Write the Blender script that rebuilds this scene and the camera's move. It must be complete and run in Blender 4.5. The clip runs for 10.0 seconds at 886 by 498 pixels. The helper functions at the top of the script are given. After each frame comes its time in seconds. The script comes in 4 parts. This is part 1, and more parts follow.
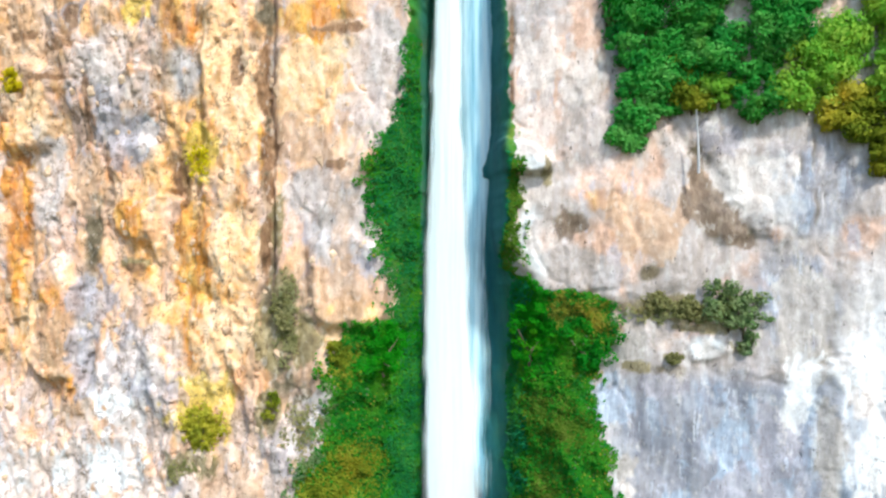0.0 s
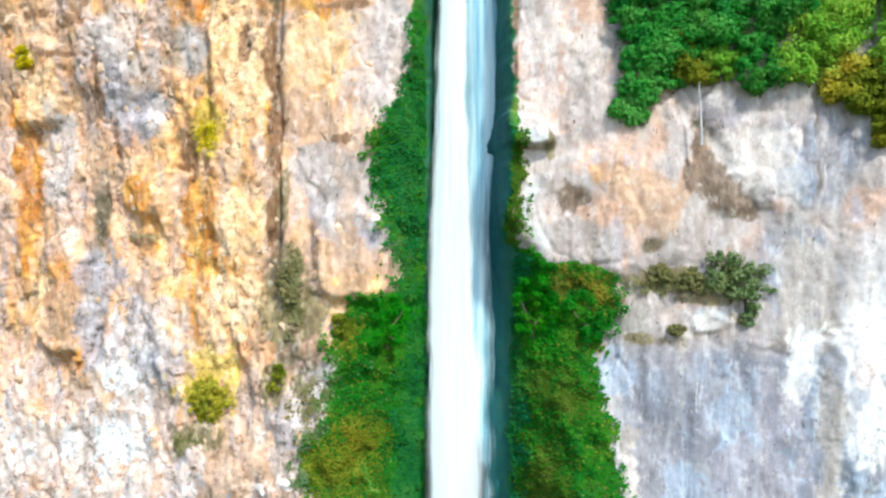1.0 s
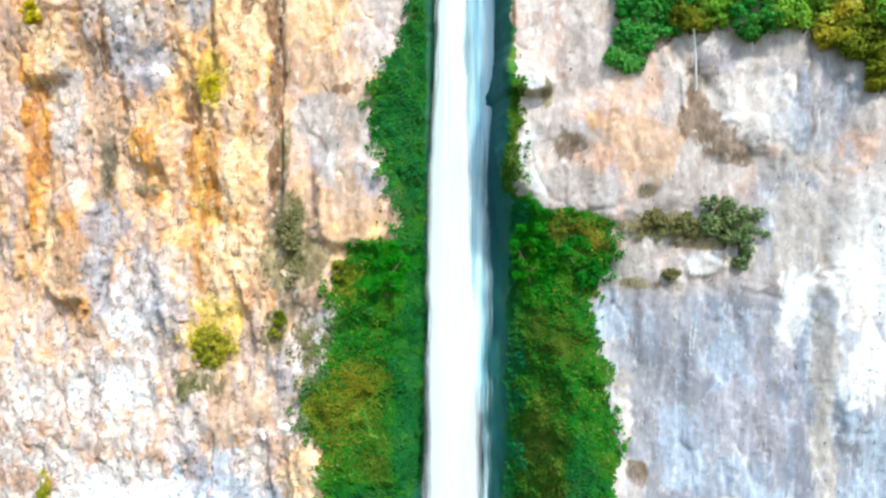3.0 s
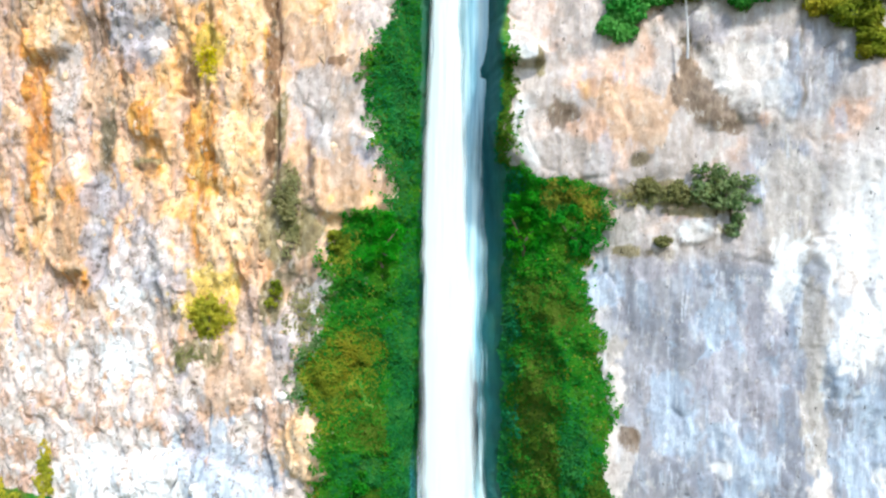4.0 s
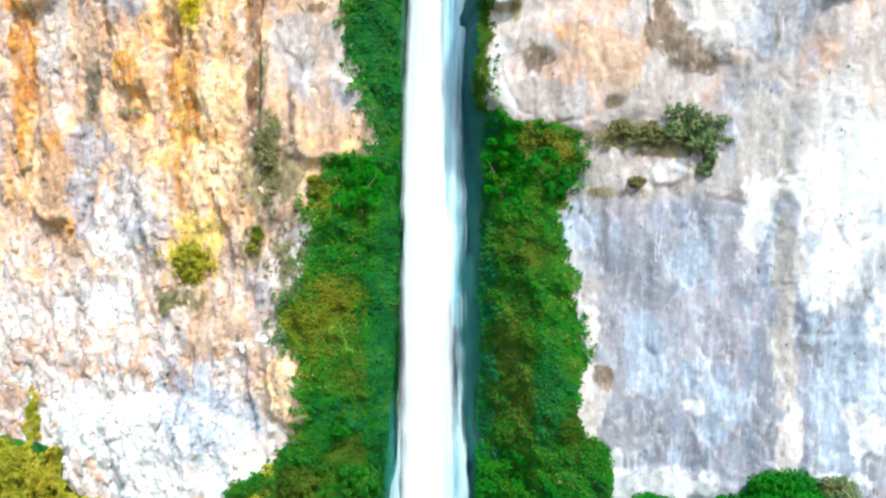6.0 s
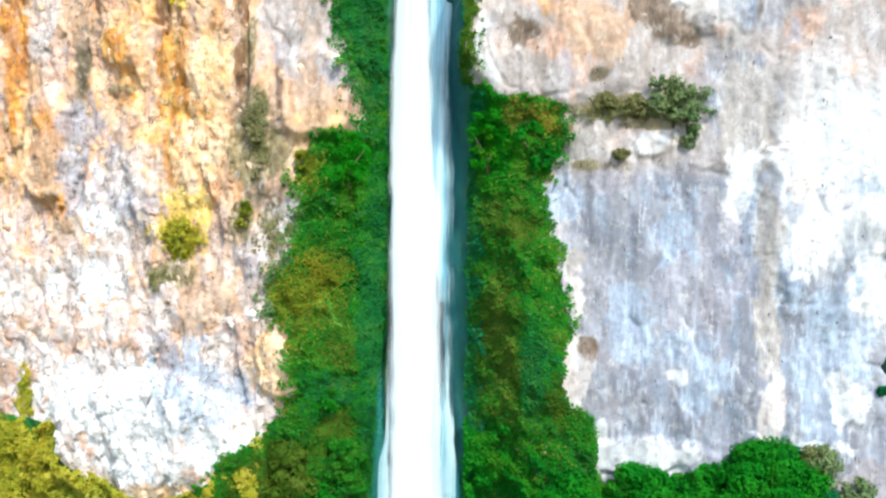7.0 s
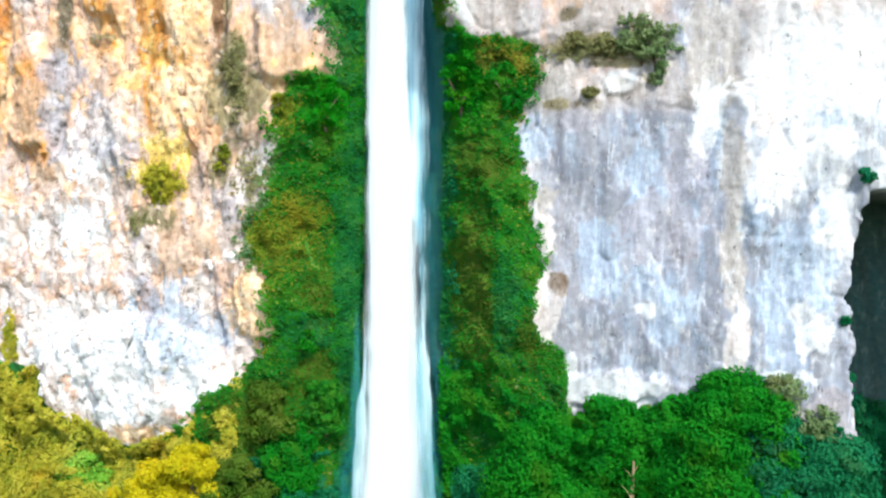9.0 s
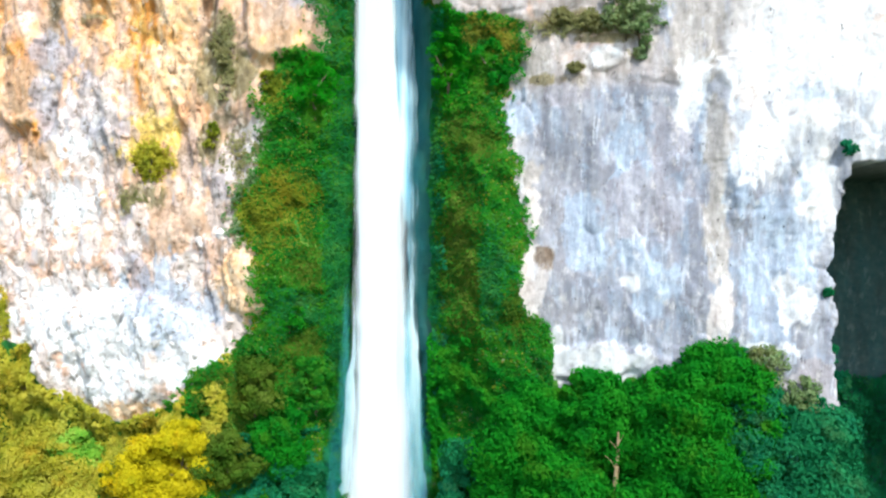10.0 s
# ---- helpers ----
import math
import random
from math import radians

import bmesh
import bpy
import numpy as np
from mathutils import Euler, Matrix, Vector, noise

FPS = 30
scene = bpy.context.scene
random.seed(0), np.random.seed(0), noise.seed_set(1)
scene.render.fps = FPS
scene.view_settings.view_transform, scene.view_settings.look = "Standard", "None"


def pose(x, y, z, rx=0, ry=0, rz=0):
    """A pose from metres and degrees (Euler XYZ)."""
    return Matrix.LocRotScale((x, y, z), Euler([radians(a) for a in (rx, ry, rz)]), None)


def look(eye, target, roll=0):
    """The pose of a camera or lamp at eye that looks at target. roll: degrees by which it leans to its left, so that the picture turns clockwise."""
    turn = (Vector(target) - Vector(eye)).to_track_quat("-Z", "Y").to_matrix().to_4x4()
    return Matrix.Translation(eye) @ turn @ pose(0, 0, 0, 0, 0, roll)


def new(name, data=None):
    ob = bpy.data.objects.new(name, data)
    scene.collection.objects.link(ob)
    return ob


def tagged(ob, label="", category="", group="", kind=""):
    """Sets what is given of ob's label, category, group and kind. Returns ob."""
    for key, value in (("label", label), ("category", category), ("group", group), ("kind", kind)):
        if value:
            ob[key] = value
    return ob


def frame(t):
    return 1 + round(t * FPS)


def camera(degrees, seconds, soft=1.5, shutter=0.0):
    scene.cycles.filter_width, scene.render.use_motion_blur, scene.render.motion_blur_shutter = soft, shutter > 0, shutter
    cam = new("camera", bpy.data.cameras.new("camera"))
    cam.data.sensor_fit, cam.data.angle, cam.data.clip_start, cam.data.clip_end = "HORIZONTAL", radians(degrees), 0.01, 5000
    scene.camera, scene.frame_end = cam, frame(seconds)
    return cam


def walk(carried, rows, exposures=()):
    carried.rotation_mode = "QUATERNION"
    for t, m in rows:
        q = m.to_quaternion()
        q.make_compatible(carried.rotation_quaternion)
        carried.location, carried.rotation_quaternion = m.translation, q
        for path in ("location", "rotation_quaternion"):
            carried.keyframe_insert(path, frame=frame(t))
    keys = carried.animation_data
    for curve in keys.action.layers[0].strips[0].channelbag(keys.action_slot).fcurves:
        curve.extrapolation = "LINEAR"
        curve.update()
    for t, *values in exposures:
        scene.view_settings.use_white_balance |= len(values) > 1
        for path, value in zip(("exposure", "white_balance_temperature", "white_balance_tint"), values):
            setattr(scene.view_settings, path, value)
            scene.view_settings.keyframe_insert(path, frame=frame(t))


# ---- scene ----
# A drone sinks past a tall waterfall in a limestone cliff. The cliff runs along y = 55 - 0.18 x.
cam = camera(60.0, 10.0, soft=2.4)
PATH = [
    (0, 0.00, 0.00, 50.00, 0.06, 0.04, 0.01),
    (0.5, 0.17, -0.29, 48.60, 0.49, 0.25, -0.11),
    (1, 0.33, -0.43, 47.75, 0.70, 0.37, -0.17),
    (1.5, 0.45, -0.67, 46.80, 0.86, 0.30, -0.19),
    (2, 0.63, -0.88, 45.89, 0.96, 0.17, -0.23),
    (2.5, 0.85, -1.04, 45.06, 1.17, 0.18, -0.31),
    (4, 2.16, -1.70, 41.90, 1.94, 0.12, -0.37),
    (4.5, 2.61, -1.84, 40.95, 2.12, -0.07, -0.37),
    (5, 3.08, -2.03, 40.27, 2.24, -0.20, -0.39),
    (5.5, 3.64, -2.16, 39.21, 2.29, -0.28, -0.37),
    (7, 5.52, -2.67, 36.54, 2.58, -0.66, -0.20),
    (7.5, 6.02, -2.90, 35.56, 2.60, -0.81, -0.15),
    (8, 6.54, -3.13, 34.52, 2.67, -0.92, -0.16),
    (8.5, 6.97, -3.26, 33.75, 2.75, -0.99, -0.13),
    (9, 7.64, -3.61, 32.51, 2.68, -1.14, -0.06),
    (9.5, 8.04, -3.84, 31.74, 2.66, -1.17, -0.02),
    (10, 8.69, -4.05, 30.71, 2.74, -1.20, 0.01),
]
walk(cam, [(t, pose(x, y, z, 90 + pitch, roll, yaw)) for t, x, y, z, yaw, pitch, roll in PATH], exposures=[(0.0, 1.12), (10.0, 1.28)])

# ---- light ----
SUN_ELEVATION, SUN_AZIMUTH = 46.0, 155.0  # azimuth clockwise from +y
world = bpy.data.worlds.new("sky")
scene.world = world
world.use_nodes = True
wn = world.node_tree
sky = wn.nodes.new("ShaderNodeTexSky")
sky.sky_type, sky.sun_disc = "NISHITA", False
sky.sun_elevation, sky.sun_rotation = radians(SUN_ELEVATION), radians(SUN_AZIMUTH)
back = wn.nodes["Background"]
back.inputs["Strength"].default_value = 0.15
wn.links.new(sky.outputs["Color"], back.inputs["Color"])
sun_data = bpy.data.lights.new("sun", "SUN")
sun_data.energy, sun_data.angle, sun_data.color = 2.7, radians(5.0), (0.96, 0.955, 0.86)
sun = new("sun", sun_data)
az, el = radians(SUN_AZIMUTH), radians(SUN_ELEVATION)
toward = Vector((math.sin(az) * math.cos(el), math.cos(az) * math.cos(el), math.sin(el)))
sun.matrix_world = look(toward * 200, (0, 0, 0))


# ---- noise on plans ----
TABLE = np.random.RandomState(7).rand(64, 256, 256)[:8]


def vnoise(x, y, seed=0):
    """Smooth noise from 0 to 1 on arrays."""
    tab = TABLE[seed % 8]
    xi, yi = np.floor(x).astype(int), np.floor(y).astype(int)
    u, v = x - xi, y - yi
    u, v = u * u * (3 - 2 * u), v * v * (3 - 2 * v)
    a, b = tab[xi & 255, yi & 255], tab[(xi + 1) & 255, yi & 255]
    c, d = tab[xi & 255, (yi + 1) & 255], tab[(xi + 1) & 255, (yi + 1) & 255]
    return (a * (1 - u) + b * u) * (1 - v) + (c * (1 - u) + d * u) * v


def fbm(x, y, octaves=4, seed=0):
    out, amp, total = 0.0, 1.0, 0.0
    for n in range(octaves):
        out = out + amp * vnoise(x * 2**n + 17.3 * n, y * 2**n + 5.1 * n, seed + n)
        total += amp
        amp *= 0.5
    return out / total


def cells(x, y, seed=0):
    """Jittered cells: a random value and two slopes for the nearest cell, and the distance to its border."""
    xi, yi = np.floor(x).astype(int), np.floor(y).astype(int)
    best, second = np.full(x.shape, 9.0), np.full(x.shape, 9.0)
    val, dx0, dy0 = np.zeros(x.shape), np.zeros(x.shape), np.zeros(x.shape)
    t1, t2, t3 = TABLE[seed % 8], TABLE[(seed + 1) % 8], TABLE[(seed + 2) % 8]
    for i in (-1, 0, 1):
        for j in (-1, 0, 1):
            ci, cj = (xi + i) & 255, (yi + j) & 255
            dx, dy = x - (xi + i + t1[ci, cj]), y - (yi + j + t2[ci, cj])
            d = np.hypot(dx, dy)
            near = d < best
            second = np.where(near, best, np.minimum(second, d))
            val, dx0, dy0 = np.where(near, t3[ci, cj], val), np.where(near, dx, dx0), np.where(near, dy, dy0)
            best = np.where(near, d, best)
    return val, dx0, dy0, second - best


def smooth(a, b, x):
    u = np.clip((x - a) / (b - a), 0, 1)
    return u * u * (3 - 2 * u)


# ---- materials ----
def material(name, rough=0.8):
    m = bpy.data.materials.new(name)
    m.use_nodes = True
    bsdf = m.node_tree.nodes["Principled BSDF"]
    bsdf.inputs["Roughness"].default_value = rough
    bsdf.inputs["Specular IOR Level"].default_value = 0.2
    return m, m.node_tree, bsdf


def node(tree, kind, **values):
    n = tree.nodes.new(kind)
    for key, value in values.items():
        n.inputs[key.replace("_", " ")].default_value = value
    return n


def mixed(tree, fac, a, b, blend="MIX"):
    """A colour mix; fac, a and b are sockets or values."""
    n = tree.nodes.new("ShaderNodeMix")
    n.data_type, n.blend_type = "RGBA", blend
    for socket, value in ((n.inputs[0], fac), (n.inputs[6], a), (n.inputs[7], b)):
        if hasattr(value, "is_output"):
            tree.links.new(value, socket)
        else:
            socket.default_value = value if isinstance(value, float) else (*value, 1.0)
    return n.outputs[2]


def noise_tex(tree, scale, detail=4.0, rough=0.6, stretch=(1, 1, 1)):
    co = tree.nodes.new("ShaderNodeNewGeometry")
    mp = tree.nodes.new("ShaderNodeMapping")
    mp.inputs["Scale"].default_value = stretch
    tree.links.new(co.outputs["Position"], mp.inputs["Vector"])
    n = node(tree, "ShaderNodeTexNoise", Scale=scale, Detail=detail, Roughness=rough)
    tree.links.new(mp.outputs["Vector"], n.inputs["Vector"])
    return n.outputs["Fac"]


def ramp(tree, fac, stops):
    n = tree.nodes.new("ShaderNodeValToRGB")
    els = n.color_ramp.elements
    while len(els) < len(stops):
        els.new(0.5)
    for e, (p, c) in zip(els, stops):
        e.position, e.color = p, (*c, 1.0)
    tree.links.new(fac, n.inputs["Fac"])
    return n.outputs["Color"]


def grey(v):
    return (v, v, v)


def bumped(tree, bsdf, height, strength, distance):
    b = node(tree, "ShaderNodeBump", Strength=strength, Distance=distance)
    tree.links.new(height, b.inputs["Height"])
    tree.links.new(b.outputs["Normal"], bsdf.inputs["Normal"])


def cliff_material():
    m, t, bsdf = material("limestone", 0.85)

    def attr(name):
        a = t.nodes.new("ShaderNodeAttribute")
        a.attribute_name = name
        return a.outputs["Fac"]

    def patches(scale, low, high, stretch=(1, 1, 1), rough=0.6):
        return ramp(t, noise_tex(t, scale, 4, rough, stretch), [(low, grey(0.0)), (high, grey(1.0))])

    col = ramp(t, noise_tex(t, 0.55, 5, 0.7, (1, 1, 0.6)), [(0.32, (0.54, 0.36, 0.27)), (0.45, (0.70, 0.46, 0.35)), (0.55, (0.82, 0.57, 0.46)), (0.68, (0.92, 0.73, 0.63))])
    col = mixed(t, patches(0.8, 0.56, 0.62, (1, 1, 0.4)), col, (0.58, 0.50, 0.52))
    iron_col = ramp(t, noise_tex(t, 1.0, 5, 0.65, (1, 1, 0.35)), [(0.3, (0.58, 0.18, 0.03)), (0.48, (0.80, 0.33, 0.06)), (0.6, (0.90, 0.49, 0.12)), (0.72, (0.93, 0.68, 0.28))])
    ochre_col = ramp(t, noise_tex(t, 0.8, 5, 0.65, (1, 1, 0.5)), [(0.3, (0.74, 0.33, 0.11)), (0.45, (0.95, 0.50, 0.18)), (0.58, (0.99, 0.63, 0.33)), (0.72, (0.99, 0.77, 0.55))])
    lilac_col = ramp(t, noise_tex(t, 1.0, 5, 0.65, (1, 1, 0.4)), [(0.3, (0.35, 0.31, 0.285)), (0.48, (0.485, 0.44, 0.425)), (0.6, (0.555, 0.52, 0.52)), (0.72, (0.75, 0.73, 0.74))])
    grey_col = ramp(t, noise_tex(t, 0.9, 5, 0.65, (1, 1, 0.3)), [(0.3, (0.22, 0.235, 0.28)), (0.42, (0.275, 0.29, 0.35)), (0.52, (0.31, 0.33, 0.40)), (0.6, (0.315, 0.37, 0.47)), (0.72, (0.43, 0.53, 0.66))])
    white_col = ramp(t, noise_tex(t, 0.8, 5, 0.65, (1, 1, 0.5)), [(0.28, (0.62, 0.60, 0.60)), (0.42, (0.84, 0.86, 0.90)), (0.7, (0.98, 0.99, 1.0))])
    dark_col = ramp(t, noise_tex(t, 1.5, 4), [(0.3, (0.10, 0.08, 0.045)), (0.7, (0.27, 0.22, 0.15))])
    moss_col = ramp(t, noise_tex(t, 0.35, 5, 0.65), [(0.3, (0.010, 0.09, 0.03)), (0.45, (0.02, 0.14, 0.014)), (0.58, (0.06, 0.16, 0.016)), (0.7, (0.14, 0.18, 0.03))])
    wet_shaded_col = ramp(t, noise_tex(t, 0.8, 4, 0.6, (1, 1, 0.2)), [(0.3, (0.006, 0.066, 0.078)), (0.7, (0.018, 0.13, 0.14))])
    col = mixed(t, attr("ochre"), col, ochre_col)
    col = mixed(t, attr("iron"), col, iron_col)
    col = mixed(t, attr("lilac"), col, lilac_col)
    col = mixed(t, attr("grey"), col, grey_col)
    col = mixed(t, attr("bleach"), col, white_col)
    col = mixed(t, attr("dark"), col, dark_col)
    cream_col = ramp(t, noise_tex(t, 1.1, 5, 0.65, (1, 1, 0.6)), [(0.3, (0.82, 0.43, 0.18)), (0.48, (0.98, 0.65, 0.38)), (0.68, (0.99, 0.80, 0.58))])
    tan_col = ramp(t, noise_tex(t, 1.0, 5, 0.65, (1, 1, 0.6)), [(0.3, (0.44, 0.26, 0.15)), (0.5, (0.66, 0.43, 0.28)), (0.7, (0.82, 0.61, 0.46))])
    yellow_col = ramp(t, noise_tex(t, 1.3, 5, 0.65), [(0.32, (0.46, 0.36, 0.05)), (0.5, (0.84, 0.58, 0.10)), (0.68, (0.95, 0.76, 0.28))])
    slate_col = ramp(t, noise_tex(t, 1.0, 5, 0.65, (1, 1, 0.4)), [(0.3, (0.24, 0.22, 0.25)), (0.5, (0.40, 0.38, 0.43)), (0.68, (0.60, 0.58, 0.64))])
    pale_col = ramp(t, noise_tex(t, 1.1, 5, 0.65, (1, 1, 0.5)), [(0.3, (0.46, 0.37, 0.34)), (0.48, (0.70, 0.59, 0.55)), (0.68, (0.92, 0.84, 0.82))])
    khaki_col = ramp(t, noise_tex(t, 1.3, 5, 0.65, (1, 1, 0.6)), [(0.32, (0.15, 0.12, 0.05)), (0.5, (0.29, 0.24, 0.12)), (0.68, (0.48, 0.41, 0.26))])
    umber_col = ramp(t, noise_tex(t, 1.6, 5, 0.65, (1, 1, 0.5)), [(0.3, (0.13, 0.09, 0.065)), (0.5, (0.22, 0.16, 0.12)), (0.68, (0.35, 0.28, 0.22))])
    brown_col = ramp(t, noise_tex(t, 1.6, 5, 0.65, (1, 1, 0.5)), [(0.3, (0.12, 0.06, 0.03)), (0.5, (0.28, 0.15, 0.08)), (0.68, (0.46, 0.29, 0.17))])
    blue_col = ramp(t, noise_tex(t, 1.4, 5, 0.65, (1, 1, 0.22)), [(0.34, (0.30, 0.35, 0.44)), (0.5, (0.40, 0.50, 0.64)), (0.64, (0.60, 0.73, 0.88))])
    chalk_col = ramp(t, noise_tex(t, 1.3, 5, 0.65, (1, 1, 0.5)), [(0.3, (0.52, 0.44, 0.40)), (0.48, (0.80, 0.71, 0.67)), (0.68, (0.97, 0.91, 0.88))])
    beige_col = ramp(t, noise_tex(t, 1.3, 5, 0.65, (1, 1, 0.3)), [(0.3, (0.36, 0.33, 0.30)), (0.5, (0.50, 0.46, 0.43)), (0.68, (0.66, 0.62, 0.59))])
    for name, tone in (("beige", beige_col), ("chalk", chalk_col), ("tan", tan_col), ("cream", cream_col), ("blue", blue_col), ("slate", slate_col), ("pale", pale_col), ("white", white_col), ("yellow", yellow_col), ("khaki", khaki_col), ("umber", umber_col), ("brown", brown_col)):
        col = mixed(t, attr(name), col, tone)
    # Runs of lime and damp down the cold wall.
    for scale, low, high, tone, much in ((1.6, 0.56, 0.60, (0.70, 0.79, 0.92), 0.45), (1.2, 0.58, 0.64, (0.30, 0.31, 0.36), 0.5), (2.4, 0.60, 0.64, (0.80, 0.85, 0.93), 0.45)):
        run = mixed(t, 1.0, patches(scale, low, high, (1, 1, 0.1)), patches(0.7, 0.45, 0.55), "MULTIPLY")
        run = mixed(t, 1.0, run, attr("grey"), "MULTIPLY")
        col = mixed(t, mixed(t, 1.0, run, grey(much), "MULTIPLY"), col, tone)
    # Short dark cracks and pits, thick on the broken wall and rare on the smooth one.
    for scale, stretch, seat in ((1.5, (1, 1, 0.4), 1.15), (1.9, (0.5, 1, 1.5), 1.45)):
        line = ramp(t, noise_tex(t, scale, 3, 0.6, stretch), [(0.455, grey(0.0)), (0.483, grey(1.0)), (0.517, grey(1.0)), (0.545, grey(0.0))])
        where = mixed(t, 1.0, patches(seat, 0.54, 0.59), line, "MULTIPLY")
        where = mixed(t, 1.0, where, attr("fleck"), "MULTIPLY")
        col = mixed(t, mixed(t, 1.0, where, grey(0.62), "MULTIPLY"), col, (0.14, 0.09, 0.055))
    # Pale scars, and small pits and lichen at the scale of a hand's width to a foot.
    col = mixed(t, patches(1.7, 0.58, 0.66, (1, 1, 0.55)), col, mixed(t, 0.3, col, (0.86, 0.82, 0.76)))
    speck = ramp(t, noise_tex(t, 2.6, 5, 0.7, (1, 1, 0.55)), [(0.3, grey(0.14)), (0.365, grey(0.66)), (0.6, grey(0.70)), (0.72, grey(0.86))])
    col = mixed(t, 1.0, col, speck, "MULTIPLY")
    edge = t.nodes.new("ShaderNodeMath")
    edge.operation = "MULTIPLY_ADD"
    t.links.new(noise_tex(t, 2.2, 5, 0.7), edge.inputs[0])
    edge.inputs[1].default_value = 1.1
    t.links.new(attr("moss"), edge.inputs[2])
    col = mixed(t, ramp(t, edge.outputs[0], [(0.92, grey(0.0)), (1.12, grey(1.0))]), col, moss_col)
    # Damp rock, plus shade of the chute and hollow put into the colour.
    col = mixed(t, attr("wet"), col, wet_shaded_col)
    t.links.new(col, bsdf.inputs["Base Color"])
    bumped(t, bsdf, noise_tex(t, 2.2, 8, 0.7, (1, 1, 0.6)), 0.36, 0.3)
    return m


def leaf_material(name, low, midc, high):
    """Leaves whose tone wanders over the crown, and towards blue-green or olive in places."""
    m, t, bsdf = material(name, 0.7)
    bsdf.inputs["Specular IOR Level"].default_value = 0.06
    g = t.nodes.new("ShaderNodeNewGeometry")
    c = ramp(t, g.outputs["Random Per Island"], [(0.0, low), (0.5, midc), (1.0, high)])
    c = mixed(t, 0.72, c, ramp(t, noise_tex(t, 0.45, 5, 0.7), [(0.36, low), (0.5, midc), (0.64, high)]))
    cool = tuple(a * b for a, b in zip(midc, (0.7, 0.95, 1.7)))
    warm = (midc[0] * 1.2 + midc[1] * 0.3, midc[1] * 0.95, midc[2] * 0.9)
    c = mixed(t, ramp(t, noise_tex(t, 0.28, 5, 0.7), [(0.52, grey(0.0)), (0.64, grey(0.4))]), c, cool)
    c = mixed(t, ramp(t, noise_tex(t, 0.34, 5, 0.7, (1.1, 1, 0.9)), [(0.54, grey(0.0)), (0.66, grey(0.5))]), c, warm)
    t.links.new(c, bsdf.inputs["Base Color"])
    tr = t.nodes.new("ShaderNodeBsdfTranslucent")
    t.links.new(c, tr.inputs["Color"])
    mix = node(t, "ShaderNodeMixShader", Fac=0.54)
    t.links.new(bsdf.outputs[0], mix.inputs[1])
    t.links.new(tr.outputs[0], mix.inputs[2])
    t.links.new(mix.outputs[0], t.nodes["Material Output"].inputs["Surface"])
    return m


def plain(name, stops, scale, rough=0.85, bump=0.5, stretch=(1, 1, 1)):
    m, t, bsdf = material(name, rough)
    t.links.new(ramp(t, noise_tex(t, scale, 5, 0.65, stretch), stops), bsdf.inputs["Base Color"])
    bumped(t, bsdf, noise_tex(t, scale * 3, 6, 0.7, stretch), bump, 0.5 / scale)
    return m


def water_material(name, tint, scale, solid, low=0.55, high=0.95, most=1.0, bright=(0.88, 0.92, 0.94)):
    """Falling water: white froth, broken along the fall into gaps where the body of it is thin."""
    m, t, bsdf = material(name, 0.4)
    streak = noise_tex(t, scale, 5, 0.6, (1, 1, 0.05))
    t.links.new(ramp(t, streak, [(0.35, tint), (0.62, bright)]), bsdf.inputs["Base Color"])
    body = t.nodes.new("ShaderNodeAttribute")
    body.attribute_name = "body"
    cover = t.nodes.new("ShaderNodeMath")
    cover.operation = "MULTIPLY_ADD"
    t.links.new(body.outputs["Fac"], cover.inputs[0])
    cover.inputs[1].default_value = solid
    t.links.new(streak, cover.inputs[2])
    holes = ramp(t, cover.outputs[0], [(low, grey(0.0)), (high, grey(most))])
    clear = t.nodes.new("ShaderNodeBsdfTransparent")
    soft = t.nodes.new("ShaderNodeBsdfTranslucent")
    soft.inputs["Color"].default_value = (*bright, 1)
    through_light = node(t, "ShaderNodeMixShader", Fac=0.35)
    t.links.new(bsdf.outputs[0], through_light.inputs[1])
    t.links.new(soft.outputs[0], through_light.inputs[2])
    mix = t.nodes.new("ShaderNodeMixShader")
    t.links.new(holes, mix.inputs[0])
    t.links.new(clear.outputs[0], mix.inputs[1])
    t.links.new(through_light.outputs[0], mix.inputs[2])
    t.links.new(mix.outputs[0], t.nodes["Material Output"].inputs["Surface"])
    return m


LIMESTONE = cliff_material()
LEAF_GREEN = leaf_material("leaf_green", (0.004, 0.15, 0.014), (0.006, 0.215, 0.010), (0.025, 0.28, 0.016))
LEAF_DEEP = leaf_material("leaf_deep", (0.005, 0.12, 0.045), (0.008, 0.18, 0.065), (0.025, 0.27, 0.10))
LEAF_FRESH = leaf_material("leaf_fresh", (0.008, 0.17, 0.028), (0.03, 0.31, 0.04), (0.16, 0.48, 0.11))
LEAF_LIME = leaf_material("leaf_lime", (0.09, 0.34, 0.035), (0.20, 0.46, 0.045), (0.46, 0.62, 0.10))
LEAF_OLIVE = leaf_material("leaf_olive", (0.20, 0.25, 0.018), (0.42, 0.40, 0.035), (0.62, 0.56, 0.09))
LEAF_YELLOW = leaf_material("leaf_yellow", (0.31, 0.31, 0.010), (0.56, 0.49, 0.010), (0.71, 0.61, 0.025))
LEAF_MUSTARD = leaf_material("leaf_mustard", (0.09, 0.15, 0.012), (0.19, 0.24, 0.018), (0.34, 0.36, 0.04))
LEAF_VIVID = leaf_material("leaf_vivid", (0.006, 0.16, 0.006), (0.008, 0.26, 0.006), (0.02, 0.33, 0.01))
LEAF_KHAKI = leaf_material("leaf_khaki", (0.13, 0.15, 0.05), (0.25, 0.25, 0.10), (0.38, 0.36, 0.19))
LEAF_DULL = leaf_material("leaf_dull", (0.07, 0.17, 0.05), (0.16, 0.26, 0.10), (0.29, 0.36, 0.18))
